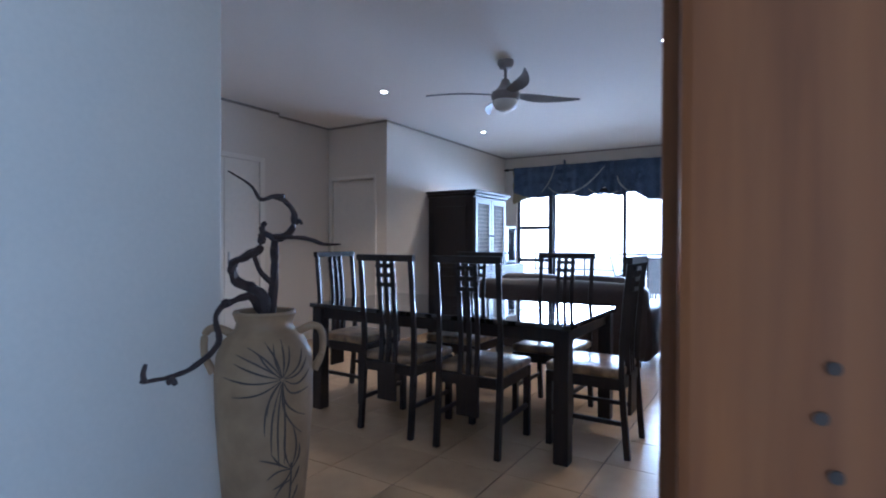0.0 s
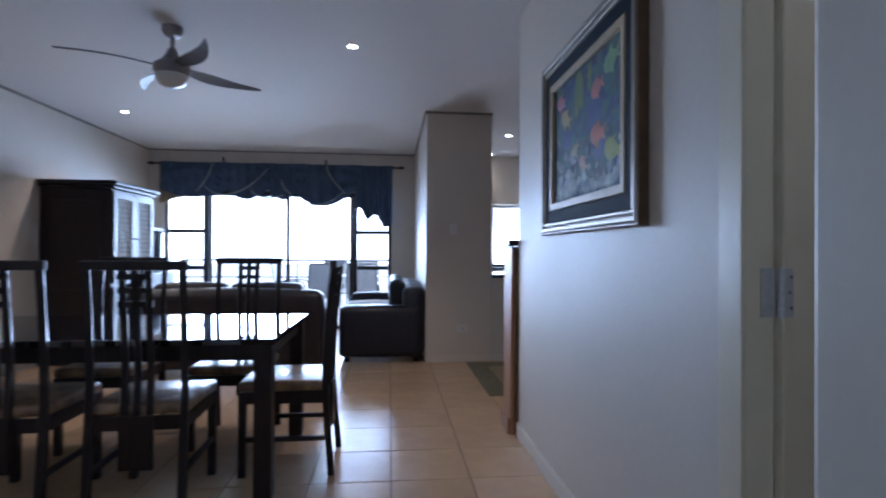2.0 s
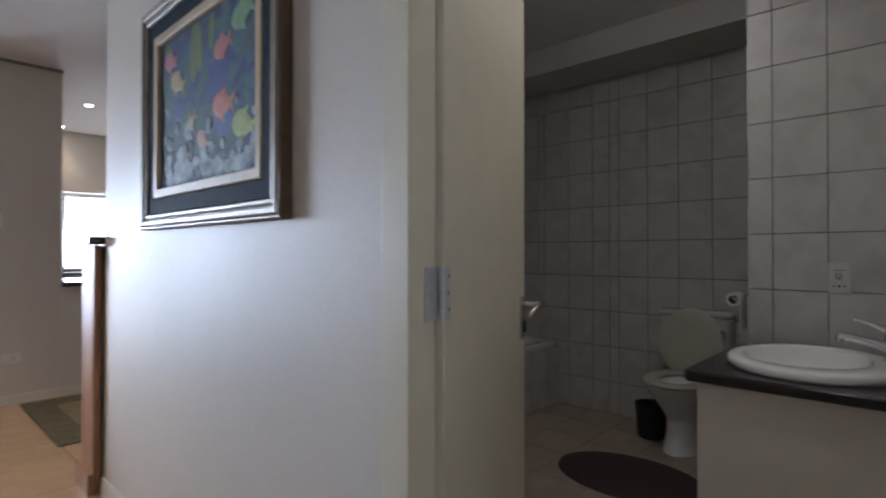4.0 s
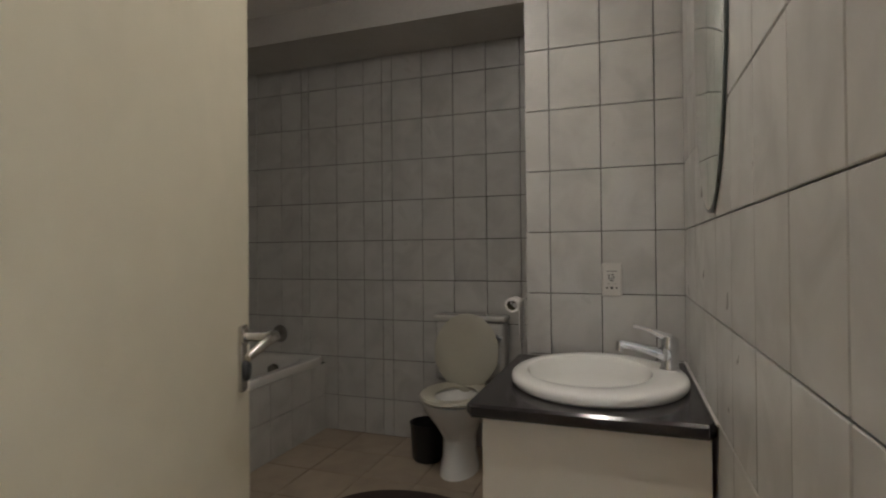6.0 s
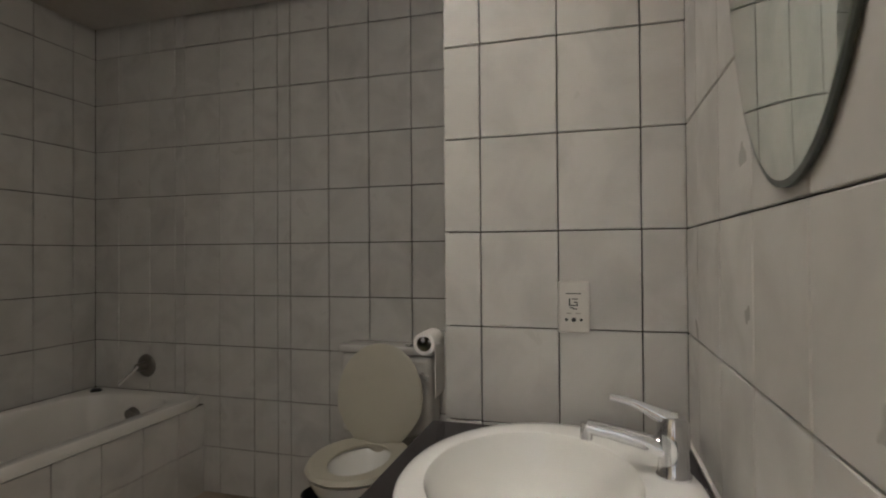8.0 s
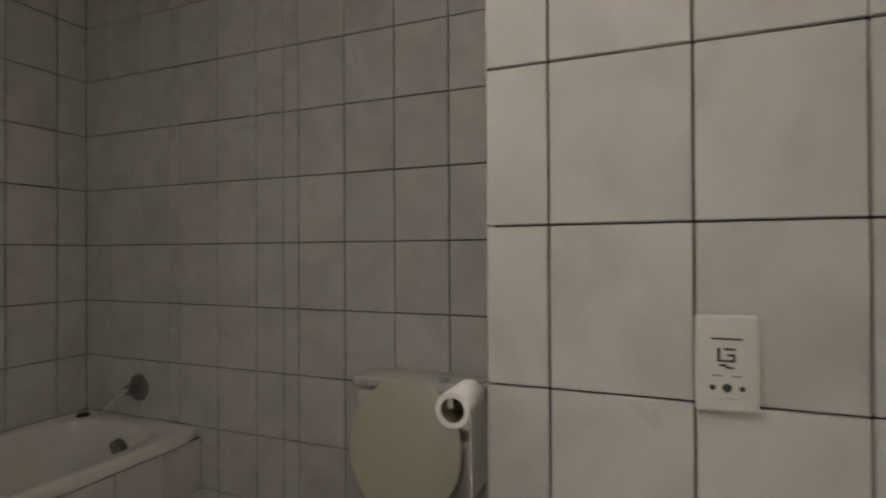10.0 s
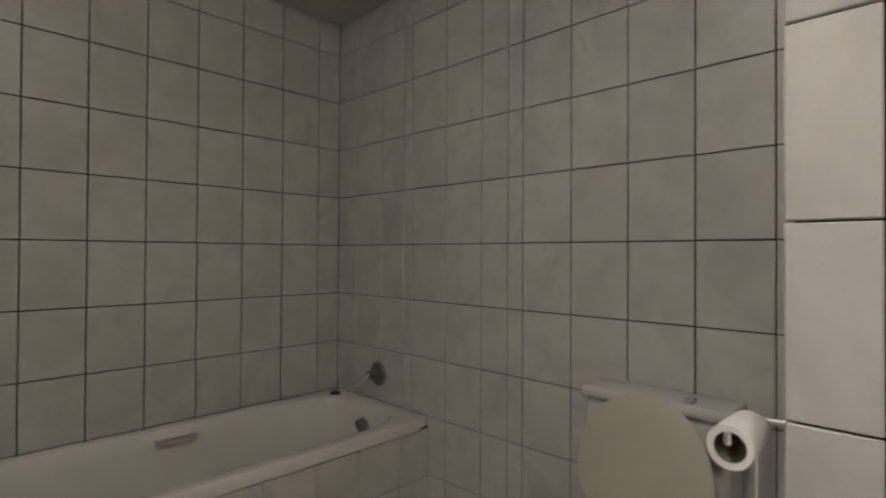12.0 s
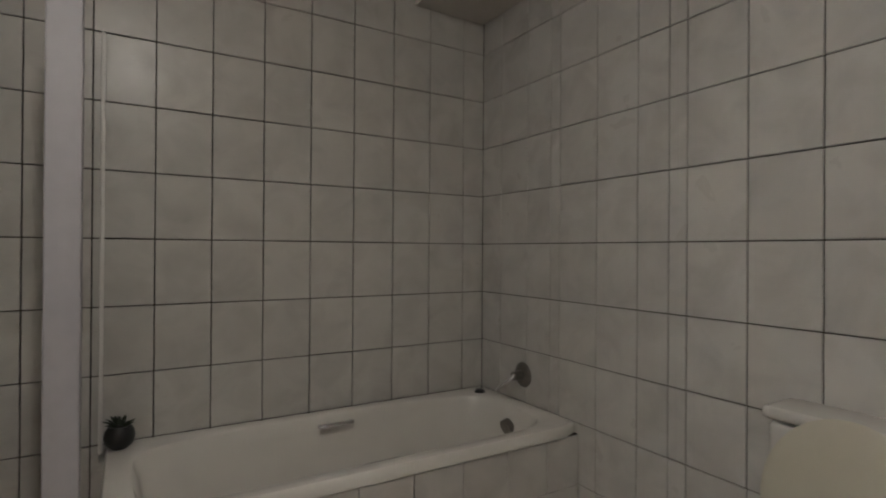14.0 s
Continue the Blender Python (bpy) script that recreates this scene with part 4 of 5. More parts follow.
# ---- patio ----
solid("ground_patio", B(-3.2, 2.6, 9.376, 12.2, -0.2, -0.02), M_PATIOFLOOR, "pale tiled patio floor", "patio")
solid("wall_patio", B(-3.2, -2.95, 9.376, 12.2, -0.2, 2.7), M_PATIO, "pale yellow plastered patio wall", "wall")
solid("roof_patio", B(-3.4, 2.8, 9.50, 12.3, 2.60, 2.75), M_PATIO, "plastered patio roof slab", "roof")
rail = thing("patio_railing", pose(0, 12.0, 0), "thin dark steel patio railing", "railing")
for z in (0.30, 0.62, 0.95):
    part("rail", C((-2.94, 0, z), (2.6, 0, z), 0.014 if z < 0.9 else 0.022, n=10), M_ALU, rail)
for k in range(6):
    part("post", B(-2.9 + k * 1.08 - 0.018, -2.9 + k * 1.08 + 0.018, -0.018, 0.018, -0.02, 0.93, 0.003), M_ALU, rail)


def patio_chair():
    c = thing("patio_chair", pose(0, 0, 0), "dark metal patio chair with a grey mesh sling", "chair", "patio chairs")
    for s in (-1, 1):
        part("frame_leg", T([(s * 0.25, -0.26, 0.0), (s * 0.25, -0.22, 0.4), (s * 0.24, -0.30, 0.7), (s * 0.22, -0.36, 0.95)], [0.012] * 4, 8, 4), M_ALU, c, "", True)
        part("frame_leg", T([(s * 0.25, 0.24, 0.0), (s * 0.25, 0.23, 0.42), (s * 0.26, 0.20, 0.60), (s * 0.26, -0.05, 0.63), (s * 0.25, -0.25, 0.60)], [0.012] * 5, 8, 4), M_ALU, c, "", True)
    part("top_bar", C((-0.22, -0.36, 0.95), (0.22, -0.36, 0.95), 0.012, n=8), M_ALU, c)
    bm = bmesh.new()
    box(bm, -0.235, 0.235, -0.005, 0.005, -0.29, 0.29, m=pose(0, -0.285, 0.66, 14))
    part("backrest", bm, M_MESH, c)
    part("seat", B(-0.24, 0.24, -0.22, 0.24, 0.40, 0.415, 0.004), M_MESH, c)
    return c


pc = patio_chair()
pc.matrix_basis = pose(0.02, 10.3, -0.02)
for p in (pose(0.62, 10.3, -0.02), pose(0.02, 11.6, -0.02, 0, 0, 180), pose(0.62, 11.6, -0.02, 0, 0, 180), pose(-0.62, 10.95, -0.02, 0, 0, -90)):
    copy_thing(pc, p)
pt = thing("patio_table", pose(0.32, 10.95, -0.02), "round-edged glass topped metal patio table", "table")
part("tabletop", B(-0.6, 0.6, -0.4, 0.4, 0.70, 0.715, 0.005), M_MESH, pt)
for sx in (-1, 1):
    for sy in (-1, 1):
        part("leg", C((sx * 0.52, sy * 0.33, 0), (sx * 0.52, sy * 0.33, 0.70), 0.016, n=10), M_ALU, pt)


# ---- hall and kitchen ----
def picture():
    p = thing("framed_picture", pose(XW - 0.002, 3.482, 1.624), "framed oil painting of bright fish under water", "picture")

    def ring(w, h, t, x0, x1, material, name, label=""):
        bm = bmesh.new()
        loops = []
        for x, g in ((-x0, 0), (-x1 + 0.004, 0), (-x1, 0.004), (-x1, t - 0.004), (-x1 + 0.004, t), (-x0, t)):
            loops.append([bm.verts.new((x, sy * (w - g), sz * (h - g))) for sy, sz in ((-1, -1), (1, -1), (1, 1), (-1, 1))])
        for l0, l1 in zip(loops, loops[1:] + loops[:1]):
            for k in range(4):
                bm.faces.new((l0[k], l0[(k + 1) % 4], l1[(k + 1) % 4], l1[k]))
        part(name, bm, material, p, label)

    ring(0.515, 0.411, 0.013, 0.0, 0.036, M_BRONZE, "outer_edge", "bronze outer edge")
    ring(0.502, 0.398, 0.020, 0.0, 0.040, M_SILVER, "frame", "silver-gold moulded frame")
    ring(0.482, 0.378, 0.006, 0.0, 0.028, M_BRONZE, "groove", "dark groove in the moulding")
    ring(0.476, 0.372, 0.016, 0.0, 0.034, M_SILVER, "inner_moulding", "silver inner bead")
    ring(0.460, 0.356, 0.058, 0.0, 0.024, M_LINER, "liner", "dark blue liner")
    ring(0.402, 0.298, 0.034, 0.0, 0.028, M_SLIP, "slip", "pale gold inner slip")
    canvas = mat("painted_canvas", (0.03, 0.035, 0.10), 0.7, colour2=(0.09, 0.22, 0.20), scale=16, bump=0.3)
    nt = canvas.node_tree
    n1, ramp, mix = nt.nodes.new("ShaderNodeTexNoise"), nt.nodes.new("ShaderNodeValToRGB"), nt.nodes.new("ShaderNodeMix")
    n1.inputs["Scale"].default_value, n1.inputs["Detail"].default_value, n1.inputs["Distortion"].default_value = 4.5, 3, 1.2
    for pos, colour in ((0.34, (0.02, 0.022, 0.06, 1)), (0.43, (0.035, 0.04, 0.16, 1)), (0.51, (0.05, 0.11, 0.16, 1)), (0.58, (0.07, 0.13, 0.10, 1)), (0.66, (0.09, 0.05, 0.13, 1))):
        ramp.color_ramp.elements.new(pos).color = colour
    mix.data_type = "RGBA"
    mix.inputs["Factor"].default_value = 0.75
    base = nt.nodes["Principled BSDF"].inputs["Base Color"]
    nt.links.new(base.links[0].from_socket, mix.inputs["A"])
    nt.links.new(n1.outputs["Fac"], ramp.inputs["Fac"])
    nt.links.new(ramp.outputs["Color"], mix.inputs["B"])
    nt.links.new(mix.outputs["Result"], base)
    part("canvas", B(-0.012, -0.004, -0.367, 0.367, -0.263, 0.263), canvas, p, "dark blue-green painted canvas")
    reef = mat("painted_reef", (0.10, 0.15, 0.20), 0.65, colour2=(0.42, 0.47, 0.46), scale=22, bump=0.5, stains=0.3, stain_scale=14)
    for k in range(90):
        y, z = random.uniform(-0.34, 0.34), -0.252 + min(0.2, abs(random.gauss(0, 0.075)))
        r = random.uniform(0.012, 0.036)
        bm = L([(0.0, 0.0035), (r * 0.7, 0.003), (r, 0.0)], n=7, sx=random.uniform(0.6, 1.2))
        bm.transform(pose(-0.012, y, max(z, -0.262 + r), 0, -90, 0) @ pose(0, 0, 0, 0, 0, random.uniform(0, 360)))
        part("painted_coral", bm, reef, p)
    weed = mat("painted_green", (0.15, 0.20, 0.03), 0.5, colour2=(0.05, 0.12, 0.08), scale=12, bump=0.3)
    for y, z, w, h, tilt in ((0.075, 0.165, 0.030, 0.10, 4), (0.035, 0.175, 0.026, 0.085, -6), (-0.06, 0.20, 0.02, 0.06, 3), (0.30, 0.23, 0.02, 0.03, 0)):
        bm = L([(0.0, 0.0012), (0.7, 0.001), (1.0, 0.0)], n=18)
        bm.transform(pose(-0.0122, y, z, tilt) @ pose(0, 0, 0, 0, -90, 0) @ Matrix.Diagonal((h, w, 1, 1)))
        part("painted_weed", bm, weed, p, "olive painted weed")
    deep = mat("painted_deep_blue", (0.035, 0.04, 0.22), 0.6, colour2=(0.05, 0.09, 0.20), scale=18, bump=0.3)
    for y, z, w, h in ((-0.11, 0.045, 0.075, 0.075), (-0.15, -0.09, 0.06, 0.06), (0.20, 0.0, 0.05, 0.04)):
        bm = L([(0.0, 0.0009), (0.7, 0.0007), (1.0, 0.0)], n=18)
        bm.transform(pose(-0.0121, y, z) @ pose(0, 0, 0, 0, -90, 0) @ Matrix.Diagonal((h, w, 1, 1)))
        part("painted_shadow", bm, deep, p, "deep blue painted water")
    fish = [(0.284, 0.185, 0.058, (0.50, 0.16, 0.22), 80), (0.22, 0.10, 0.066, (0.48, 0.38, 0.16), 65), (-0.13, 0.13, 0.062, (0.58, 0.18, 0.16), 100), (-0.134, -0.046, 0.072, (0.66, 0.22, 0.12), 85),
            (-0.267, -0.127, 0.074, (0.42, 0.50, 0.13), 75), (-0.258, 0.19, 0.07, (0.22, 0.42, 0.20), 100), (0.10, -0.065, 0.046, (0.52, 0.46, 0.28), 120), (0.007, -0.132, 0.05, (0.54, 0.36, 0.26), 55)]
    for y, z, r, colour, a in fish:
        r *= 0.86
        bm = bmesh.new()
        lathe(bm, [(0.0, 0.003), (r * 0.6, 0.0026), (r, 0.0)], n=18, sy=0.66)
        for v in bm.verts:
            v.co.y *= 1 - 0.35 * max(0.0, -v.co.x / r)
        for tail in (((-r * 0.7, 0.1 * r), (-r * 1.45, r * 0.55), (-r * 1.2, 0)), ((-r * 0.7, -0.1 * r), (-r * 1.2, 0), (-r * 1.45, -r * 0.55)),
                     ((r * 0.3, r * 0.55), (-r * 0.35, r * 0.95), (-r * 0.4, r * 0.4)), ((r * 0.2, -r * 0.55), (-r * 0.4, -r * 0.9), (-r * 0.4, -r * 0.4))):
            bm.faces.new([bm.verts.new((cx, cy, 0.0014)) for cx, cy in tail])
        bm.transform(pose(-0.0128, y, z, 0, -90, 0) @ pose(0, 0, 0, 0, 0, a))
        part("painted_fish", bm, mat("painted_fish_colour", colour, 0.65, colour2=tuple(0.45 * c + 0.1 for c in colour), scale=26, bump=0.4), p)



picture()


def bar_counter():
    c = thing("bar_counter", pose(1.82, 4.73, 0), "wooden bar counter end with a dark granite top", "counter")
    part("end_panel", B(0.0, 0.03, -0.10, 0.105, 0.0, 1.165, 0.004), M_LIGHTWOOD, c, "varnished timber end panel")
    part("body", B(0.032, 0.70, -0.0, 0.10, 0.0, 1.165), M_VANITY, c)
    part("top", B(-0.025, 0.74, -0.125, 0.13, 1.167, 1.205, 0.008), M_GRANITE, c, "dark granite bar top")
    part("plinth", B(-0.02, 0.0, -0.10, 0.105, 0.0, 0.10, 0.004), M_LIGHTWOOD, c)


bar_counter()


def kitchen_counter():
    c = thing("kitchen_counter", pose(2.1205, 6.80, 0), "cream kitchen counter beside the pier with a dark granite top", "counter")
    part("front_panel", B(0.0, 1.45, 0.002, 0.03, 0.0, 0.858, 0.002), M_WALL, c)
    part("end_panel", B(1.45, 1.48, 0.002, 0.58, 0.0, 0.858, 0.002), M_VANITY, c)
    part("back_panel", B(0.0, 1.45, 0.56, 0.58, 0.0, 0.858, 0.002), M_VANITY, c)
    part("skirting", B(0.0, 1.48, -0.012, 0.0, 0.0, 0.07, 0.004), M_TRIM, c)
    part("top", B(-0.0, 1.50, -0.03, 0.62, 0.86, 0.90, 0.006), M_GRANITE, c, "polished dark granite top")


kitchen_counter()
rug = thing("kitchen_mat", pose(2.27, 6.09, 0.0), "olive woven kitchen mat on the tiles", "mat")
part("weave", B(-0.42, 0.42, -0.61, 0.61, 0.0, 0.012, 0.005), M_RUG, rug)
part("motif", B(-0.24, 0.24, -0.40, 0.40, 0.0125, 0.0145, 0.0005), M_RUG2, rug, "paler woven centre field")


def plate(name, m, w, h, label, category, rocker=True):
    p = thing(name, m, label, category)
    part("cover", B(-w / 2, w / 2, -0.009, 0, -h / 2, h / 2, 0.003), M_PLASTIC, p)
    if rocker:
        part("rocker", B(-0.012, 0.012, -0.0135, -0.0095, -0.02, 0.02, 0.001), M_PLASTIC, p)
    else:
        part("rocker", B(-0.045, -0.03, -0.0125, -0.0095, -0.012, 0.012, 0.001), M_PLASTIC, p)
        for x in (0.0, 0.02, 0.01):
            part("pin_hole", C((x, -0.0105, 0.01 if x == 0.01 else -0.008), (x, -0.0092, 0.01 if x == 0.01 else -0.008), 0.004, n=10), M_BLACK, p)


plate("light_switch", pose(1.72, 6.799, 1.36), 0.075, 0.115, "white plastic light switch on the pier", "switch")
plate("wall_socket", pose(1.81, 6.799, 0.34), 0.12, 0.075, "white plastic double wall socket on the pier", "socket", False)


# ---- bathroom ----
BASIN = (3.515, 2.097)
def bathtub():
    t = thing("bathtub", pose(3.89, 4.25, BF), "built-in white acrylic bathtub with chrome grip handles", "bathtub")
    X, Y, Z = 0.85, 0.355, 0.485
    bm = bmesh.new()
    n = 64

    def ring(ax, ay, z, p, cx=0.0):
        out = []
        for k in range(n):
            a = 2 * math.pi * (k + 0.5) / n
            c, s = math.cos(a), math.sin(a)
            r = (abs(c) ** p + abs(s) ** p) ** (-1 / p)
            out.append(bm.verts.new((cx + ax * r * c, ay * r * s, z)))
        return out

    rings = [ring(X, Y, Z - 0.045, 40), ring(X + 0.0, Y + 0.0, Z - 0.012, 40), ring(X - 0.008, Y - 0.008, Z, 34), ring(X - 0.07, Y - 0.055, Z + 0.001, 7), ring(X - 0.085, Y - 0.068, Z - 0.008, 6),
             ring(X - 0.105, Y - 0.085, Z - 0.06, 5.5), ring(X - 0.13, Y - 0.10, Z - 0.20, 5), ring(X - 0.17, Y - 0.12, Z - 0.33, 4.5), ring(X - 0.24, Y - 0.17, Z - 0.375, 4), ring(0.05, 0.05, Z - 0.38, 2)]
    for a, b in zip(rings, rings[1:]):
        for k in range(n):
            bm.faces.new((a[k], a[(k + 1) % n], b[(k + 1) % n], b[k]))
    bm.faces.new(rings[-1])
    part("shell", bm, M_TUB, t, "", True)
    g = part("grip_handle", T([(-0.07, 0.268, 0.447), (-0.068, 0.240, 0.452), (0.0, 0.238, 0.453), (0.068, 0.240, 0.452), (0.07, 0.268, 0.447)], [0.010, 0.009, 0.009, 0.010], 10, 5), M_CHROME, t, "chrome grip handle", True)
    part("grip_handle", T([(-0.07, -0.268, 0.447), (-0.068, -0.240, 0.452), (0.0, -0.238, 0.453), (0.068, -0.240, 0.452), (0.07, -0.268, 0.447)], [0.010, 0.009, 0.009, 0.010], 10, 5), M_CHROME, t, "chrome grip handle", True)
    part("overflow", C((0.715, -0.02, 0.392), (0.742, -0.02, 0.40), 0.036, n=24), M_DULLCHROME, t, "chrome overflow cap", True)
    pn = part("panel", B(-0.85, 0.855, -0.341, -0.325, 0, 0.44), M_GROUT, t, "white tiled front panel")
    tile_wall(pn, [4.738, 4.565, 4.362, 4.16, 3.957, 3.755, 3.552, 3.35, 3.147, 3.045], [BF, 0.199, BF + 0.438], lambda u, v: pose(u - 3.89, 3.90 - 4.25, v - BF, 90, 0, 0), M_TILE, "wall")
    return t


bathtub()
tap = thing("bath_mixer", pose(4.74, 4.265, 0.585), "chrome wall mixer with a drooping lever over the bath", "tap")
part("rose", L([(0, 0.014), (0.045, 0.012), (0.058, 0.004), (0.06, 0.0), (0, 0)], n=36), M_DULLCHROME, tap, "", True).matrix_basis = pose(0, 0, 0, 0, -90, 0)
part("spindle", C((-0.012, 0, 0), (-0.06, 0, 0), 0.024, 0.02, n=24), M_DULLCHROME, tap, "", True)
part("lever", T([(-0.05, 0, 0.005), (-0.075, 0.01, -0.02), (-0.105, 0.035, -0.05), (-0.12, 0.05, -0.075)], [0.012, 0.010, 0.009, 0.012], 10, 4), M_CHROME, tap, "", True)
stopper = thing("bath_stopper", pose(4.655, 4.505, BF + 0.487), "small black rubber bath plug on the tub rim", "bath plug")
part("plug", L([(0, 0.014), (0.016, 0.014), (0.026, 0.006), (0.028, 0.0), (0, 0.0)], n=20), M_BLACK, stopper, "", True)


def succulent():
    p = thing("potted_plant", pose(3.085, 4.535, BF + 0.486) @ Matrix.Scale(0.85, 4), "small spiky plant in a round black pot on the tub rim", "plant")
    part("pot", L([(0, 0.0), (0.03, 0.0), (0.052, 0.02), (0.06, 0.048), (0.055, 0.075), (0.042, 0.095), (0.038, 0.092), (0.0, 0.085)], n=32), M_BLACK, p, "", True)
    for k in range(26):
        a, e = k * 137.5, 25 + (k * 29) % 60
        ca, sa, ce, se = math.cos(radians(a)), math.sin(radians(a)), math.cos(radians(e)), math.sin(radians(e))
        ln = 0.045 + 0.02 * ((k * 7) % 5) / 5
        pts = [(0.012 * ca, 0.012 * sa, 0.085), (0.012 * ca + ln * 0.6 * ce * ca, 0.012 * sa + ln * 0.6 * ce * sa, 0.088 + ln * 0.6 * se), (0.012 * ca + ln * ce * ca * 1.1, 0.012 * sa + ln * ce * sa * 1.1, 0.085 + ln * se * 0.9)]
        part("leaf", T(pts, [0.004, 0.0045, 0.0008], 5, 2), M_GREEN, p)


succulent()


def shower_screen():
    s = thing("shower_screen", pose(2.962, 3.98, BF), "white framed clear glass shower screen", "shower screen")
    part("post", B(-0.04, 0.04, -0.03, 0.03, 0, 2.05, 0.005), M_POST, s, "grey aluminium post, darkened for its shaded face")
    part("wall_profile", B(0.055, 0.069, 0.605, 0.628, 0.46, 2.0, 0.003), M_PLASTIC, s)
    part("seal", B(0.058, 0.064, 0.588, 0.603, 0.46, 2.0, 0.001), M_PLASTIC, s, "pale plastic seal strip")
    g = part("pane", B(-0.004, 0.004, 0.032, 0.60, 0.46, 2.0), M_SHOWER, s)
    g.visible_shadow = False


shower_screen()


def toilet():
    t = thing("toilet", pose(4.735, 2.86, BF), "white porcelain toilet with its cream lid raised", "toilet")
    # local x runs from the wall towards the room as negative x
    bm = bmesh.new()
    n = 40

    def ring(cx, ax, ay, z):
        return [bm.verts.new((cx + ax * math.cos(2 * math.pi * k / n) * (1.0 if math.cos(2 * math.pi * k / n) < 0 else 0.9), ay * math.sin(2 * math.pi * k / n), z)) for k in range(n)]

    rs = [ring(-0.34, 0.17, 0.10, 0.0), ring(-0.34, 0.165, 0.098, 0.03), ring(-0.34, 0.135, 0.085, 0.10), ring(-0.34, 0.13, 0.085, 0.19), ring(-0.365, 0.17, 0.12, 0.27), ring(-0.385, 0.215, 0.165, 0.345), ring(-0.39, 0.235, 0.18, 0.385),
          ring(-0.39, 0.24, 0.185, 0.40), ring(-0.39, 0.225, 0.17, 0.405), ring(-0.395, 0.175, 0.12, 0.40), ring(-0.395, 0.15, 0.10, 0.33), ring(-0.37, 0.09, 0.06, 0.24), ring(-0.36, 0.03, 0.03, 0.22)]
    for a, b in zip(rs, rs[1:]):
        for k in range(n):
            bm.faces.new((a[k], a[(k + 1) % n], b[(k + 1) % n], b[k]))
    bm.faces.new(list(reversed(rs[0]))), bm.faces.new(rs[-1])
    part("bowl", bm, M_PORCELAIN, t, "", True)
    bm = bmesh.new()
    rr = [ring(-0.395, 0.24, 0.185, 0.408), ring(-0.395, 0.245, 0.19, 0.415), ring(-0.395, 0.235, 0.18, 0.43), ring(-0.395, 0.19, 0.135, 0.431), ring(-0.395, 0.165, 0.108, 0.42), ring(-0.395, 0.168, 0.11, 0.408)]
    for a, b in zip(rr, rr[1:] + rr[:1]):
        for k in range(n):
            bm.faces.new((a[k], a[(k + 1) % n], b[(k + 1) % n], b[k]))
    part("seat", bm, M_SEAT, t, "cream plastic seat ring", True)
    bm = bmesh.new()
    lathe(bm, [(0.0, -0.008), (0.17, -0.008), (0.186, -0.002), (0.188, 0.006), (0.178, 0.012), (0.09, 0.018), (0.0, 0.019)], n=48, sy=1.16)
    for v in bm.verts:
        if v.co.y < -0.06:
            v.co.x *= 1 - 0.18 * min(1, (-0.06 - v.co.y) / 0.15)
    bm.transform(pose(-0.205, 0, 0.60, 82, 0, -90))
    part("lid", bm, M_SEAT, t, "raised cream plastic lid", True)
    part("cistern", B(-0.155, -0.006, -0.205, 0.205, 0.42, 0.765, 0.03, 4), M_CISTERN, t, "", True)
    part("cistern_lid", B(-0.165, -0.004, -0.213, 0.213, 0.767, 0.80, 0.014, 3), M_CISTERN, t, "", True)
    part("flush_button", C((-0.12, -0.10, 0.80), (-0.12, -0.10, 0.81), 0.018, n=20), M_CHROME, t, "chrome flush button", True)
    part("flush_lever", T([(-0.15, -0.17, 0.69), (-0.185, -0.175, 0.69), (-0.19, -0.205, 0.68)], [0.012, 0.010, 0.012], 10, 3), M_STEEL, t, "chrome flush lever", True)
    for s in (-1, 1):
        part("hinge", C((-0.20, s * 0.08 - 0.018, 0.445), (-0.20, s * 0.08 + 0.018, 0.445), 0.012, n=12), M_SEAT, t)


toilet()
bin_ = thing("toilet_brush_bin", pose(4.46, 3.07, BF) @ Matrix.Scale(0.85, 4), "dark plastic bin beside the toilet", "bin")
part("body", L([(0, 0), (0.085, 0), (0.10, 0.02), (0.115, 0.24), (0.12, 0.25), (0.112, 0.252), (0.10, 0.03), (0, 0.02)], n=32), M_BLACK, bin_, "", True)


def toilet_roll():
    r = thing("toilet_roll_holder", pose(3.97, 2.402, 0.905), "nearly used toilet paper roll on a chrome holder", "toilet roll")
    part("plate", B(0.032, 0.072, 0.0, 0.008, 0.0, 0.04, 0.004), M_CHROME, r, "chrome wall plate")
    part("arm", T([(0.052, 0.006, 0.02), (0.052, 0.05, 0.018), (0.05, 0.064, 0.012), (0.02, 0.066, 0.009)], [0.007] * 4, 10, 4), M_CHROME, r, "chrome arm", True)
    part("rod", C((0.05, 0.066, 0.010), (-0.062, 0.066, 0.010), 0.006, n=12), M_CHROME, r, "chrome rod", True)
    part("rod_tip", C((-0.062, 0.066, 0.010), (-0.064, 0.066, 0.022), 0.006, 0.005, n=12), M_CHROME, r, "", True)
    m = pose(-0.005, 0.066, 0.0, 0, -90, 0)
    bm = L([(0.0215, -0.048), (0.0305, -0.048), (0.032, -0.046), (0.032, 0.046), (0.0305, 0.048), (0.0215, 0.048), (0.0215, -0.048)], n=40)
    bm.transform(m)
    part("paper_roll", bm, M_PAPER, r, "white paper roll", True)
    bm = L([(0.0205, -0.047), (0.0213, -0.047), (0.0213, 0.047), (0.0205, 0.047), (0.0205, -0.047)], n=30)
    bm.transform(m)
    part("cardboard_core", bm, M_RUG, r, "brown cardboard core", True)
    part("loose_sheet", B(-0.05, 0.042, 0.0335, 0.0355, -0.15, -0.004, 0.0008), M_PAPER, r, "hanging paper sheet")


toilet_roll()


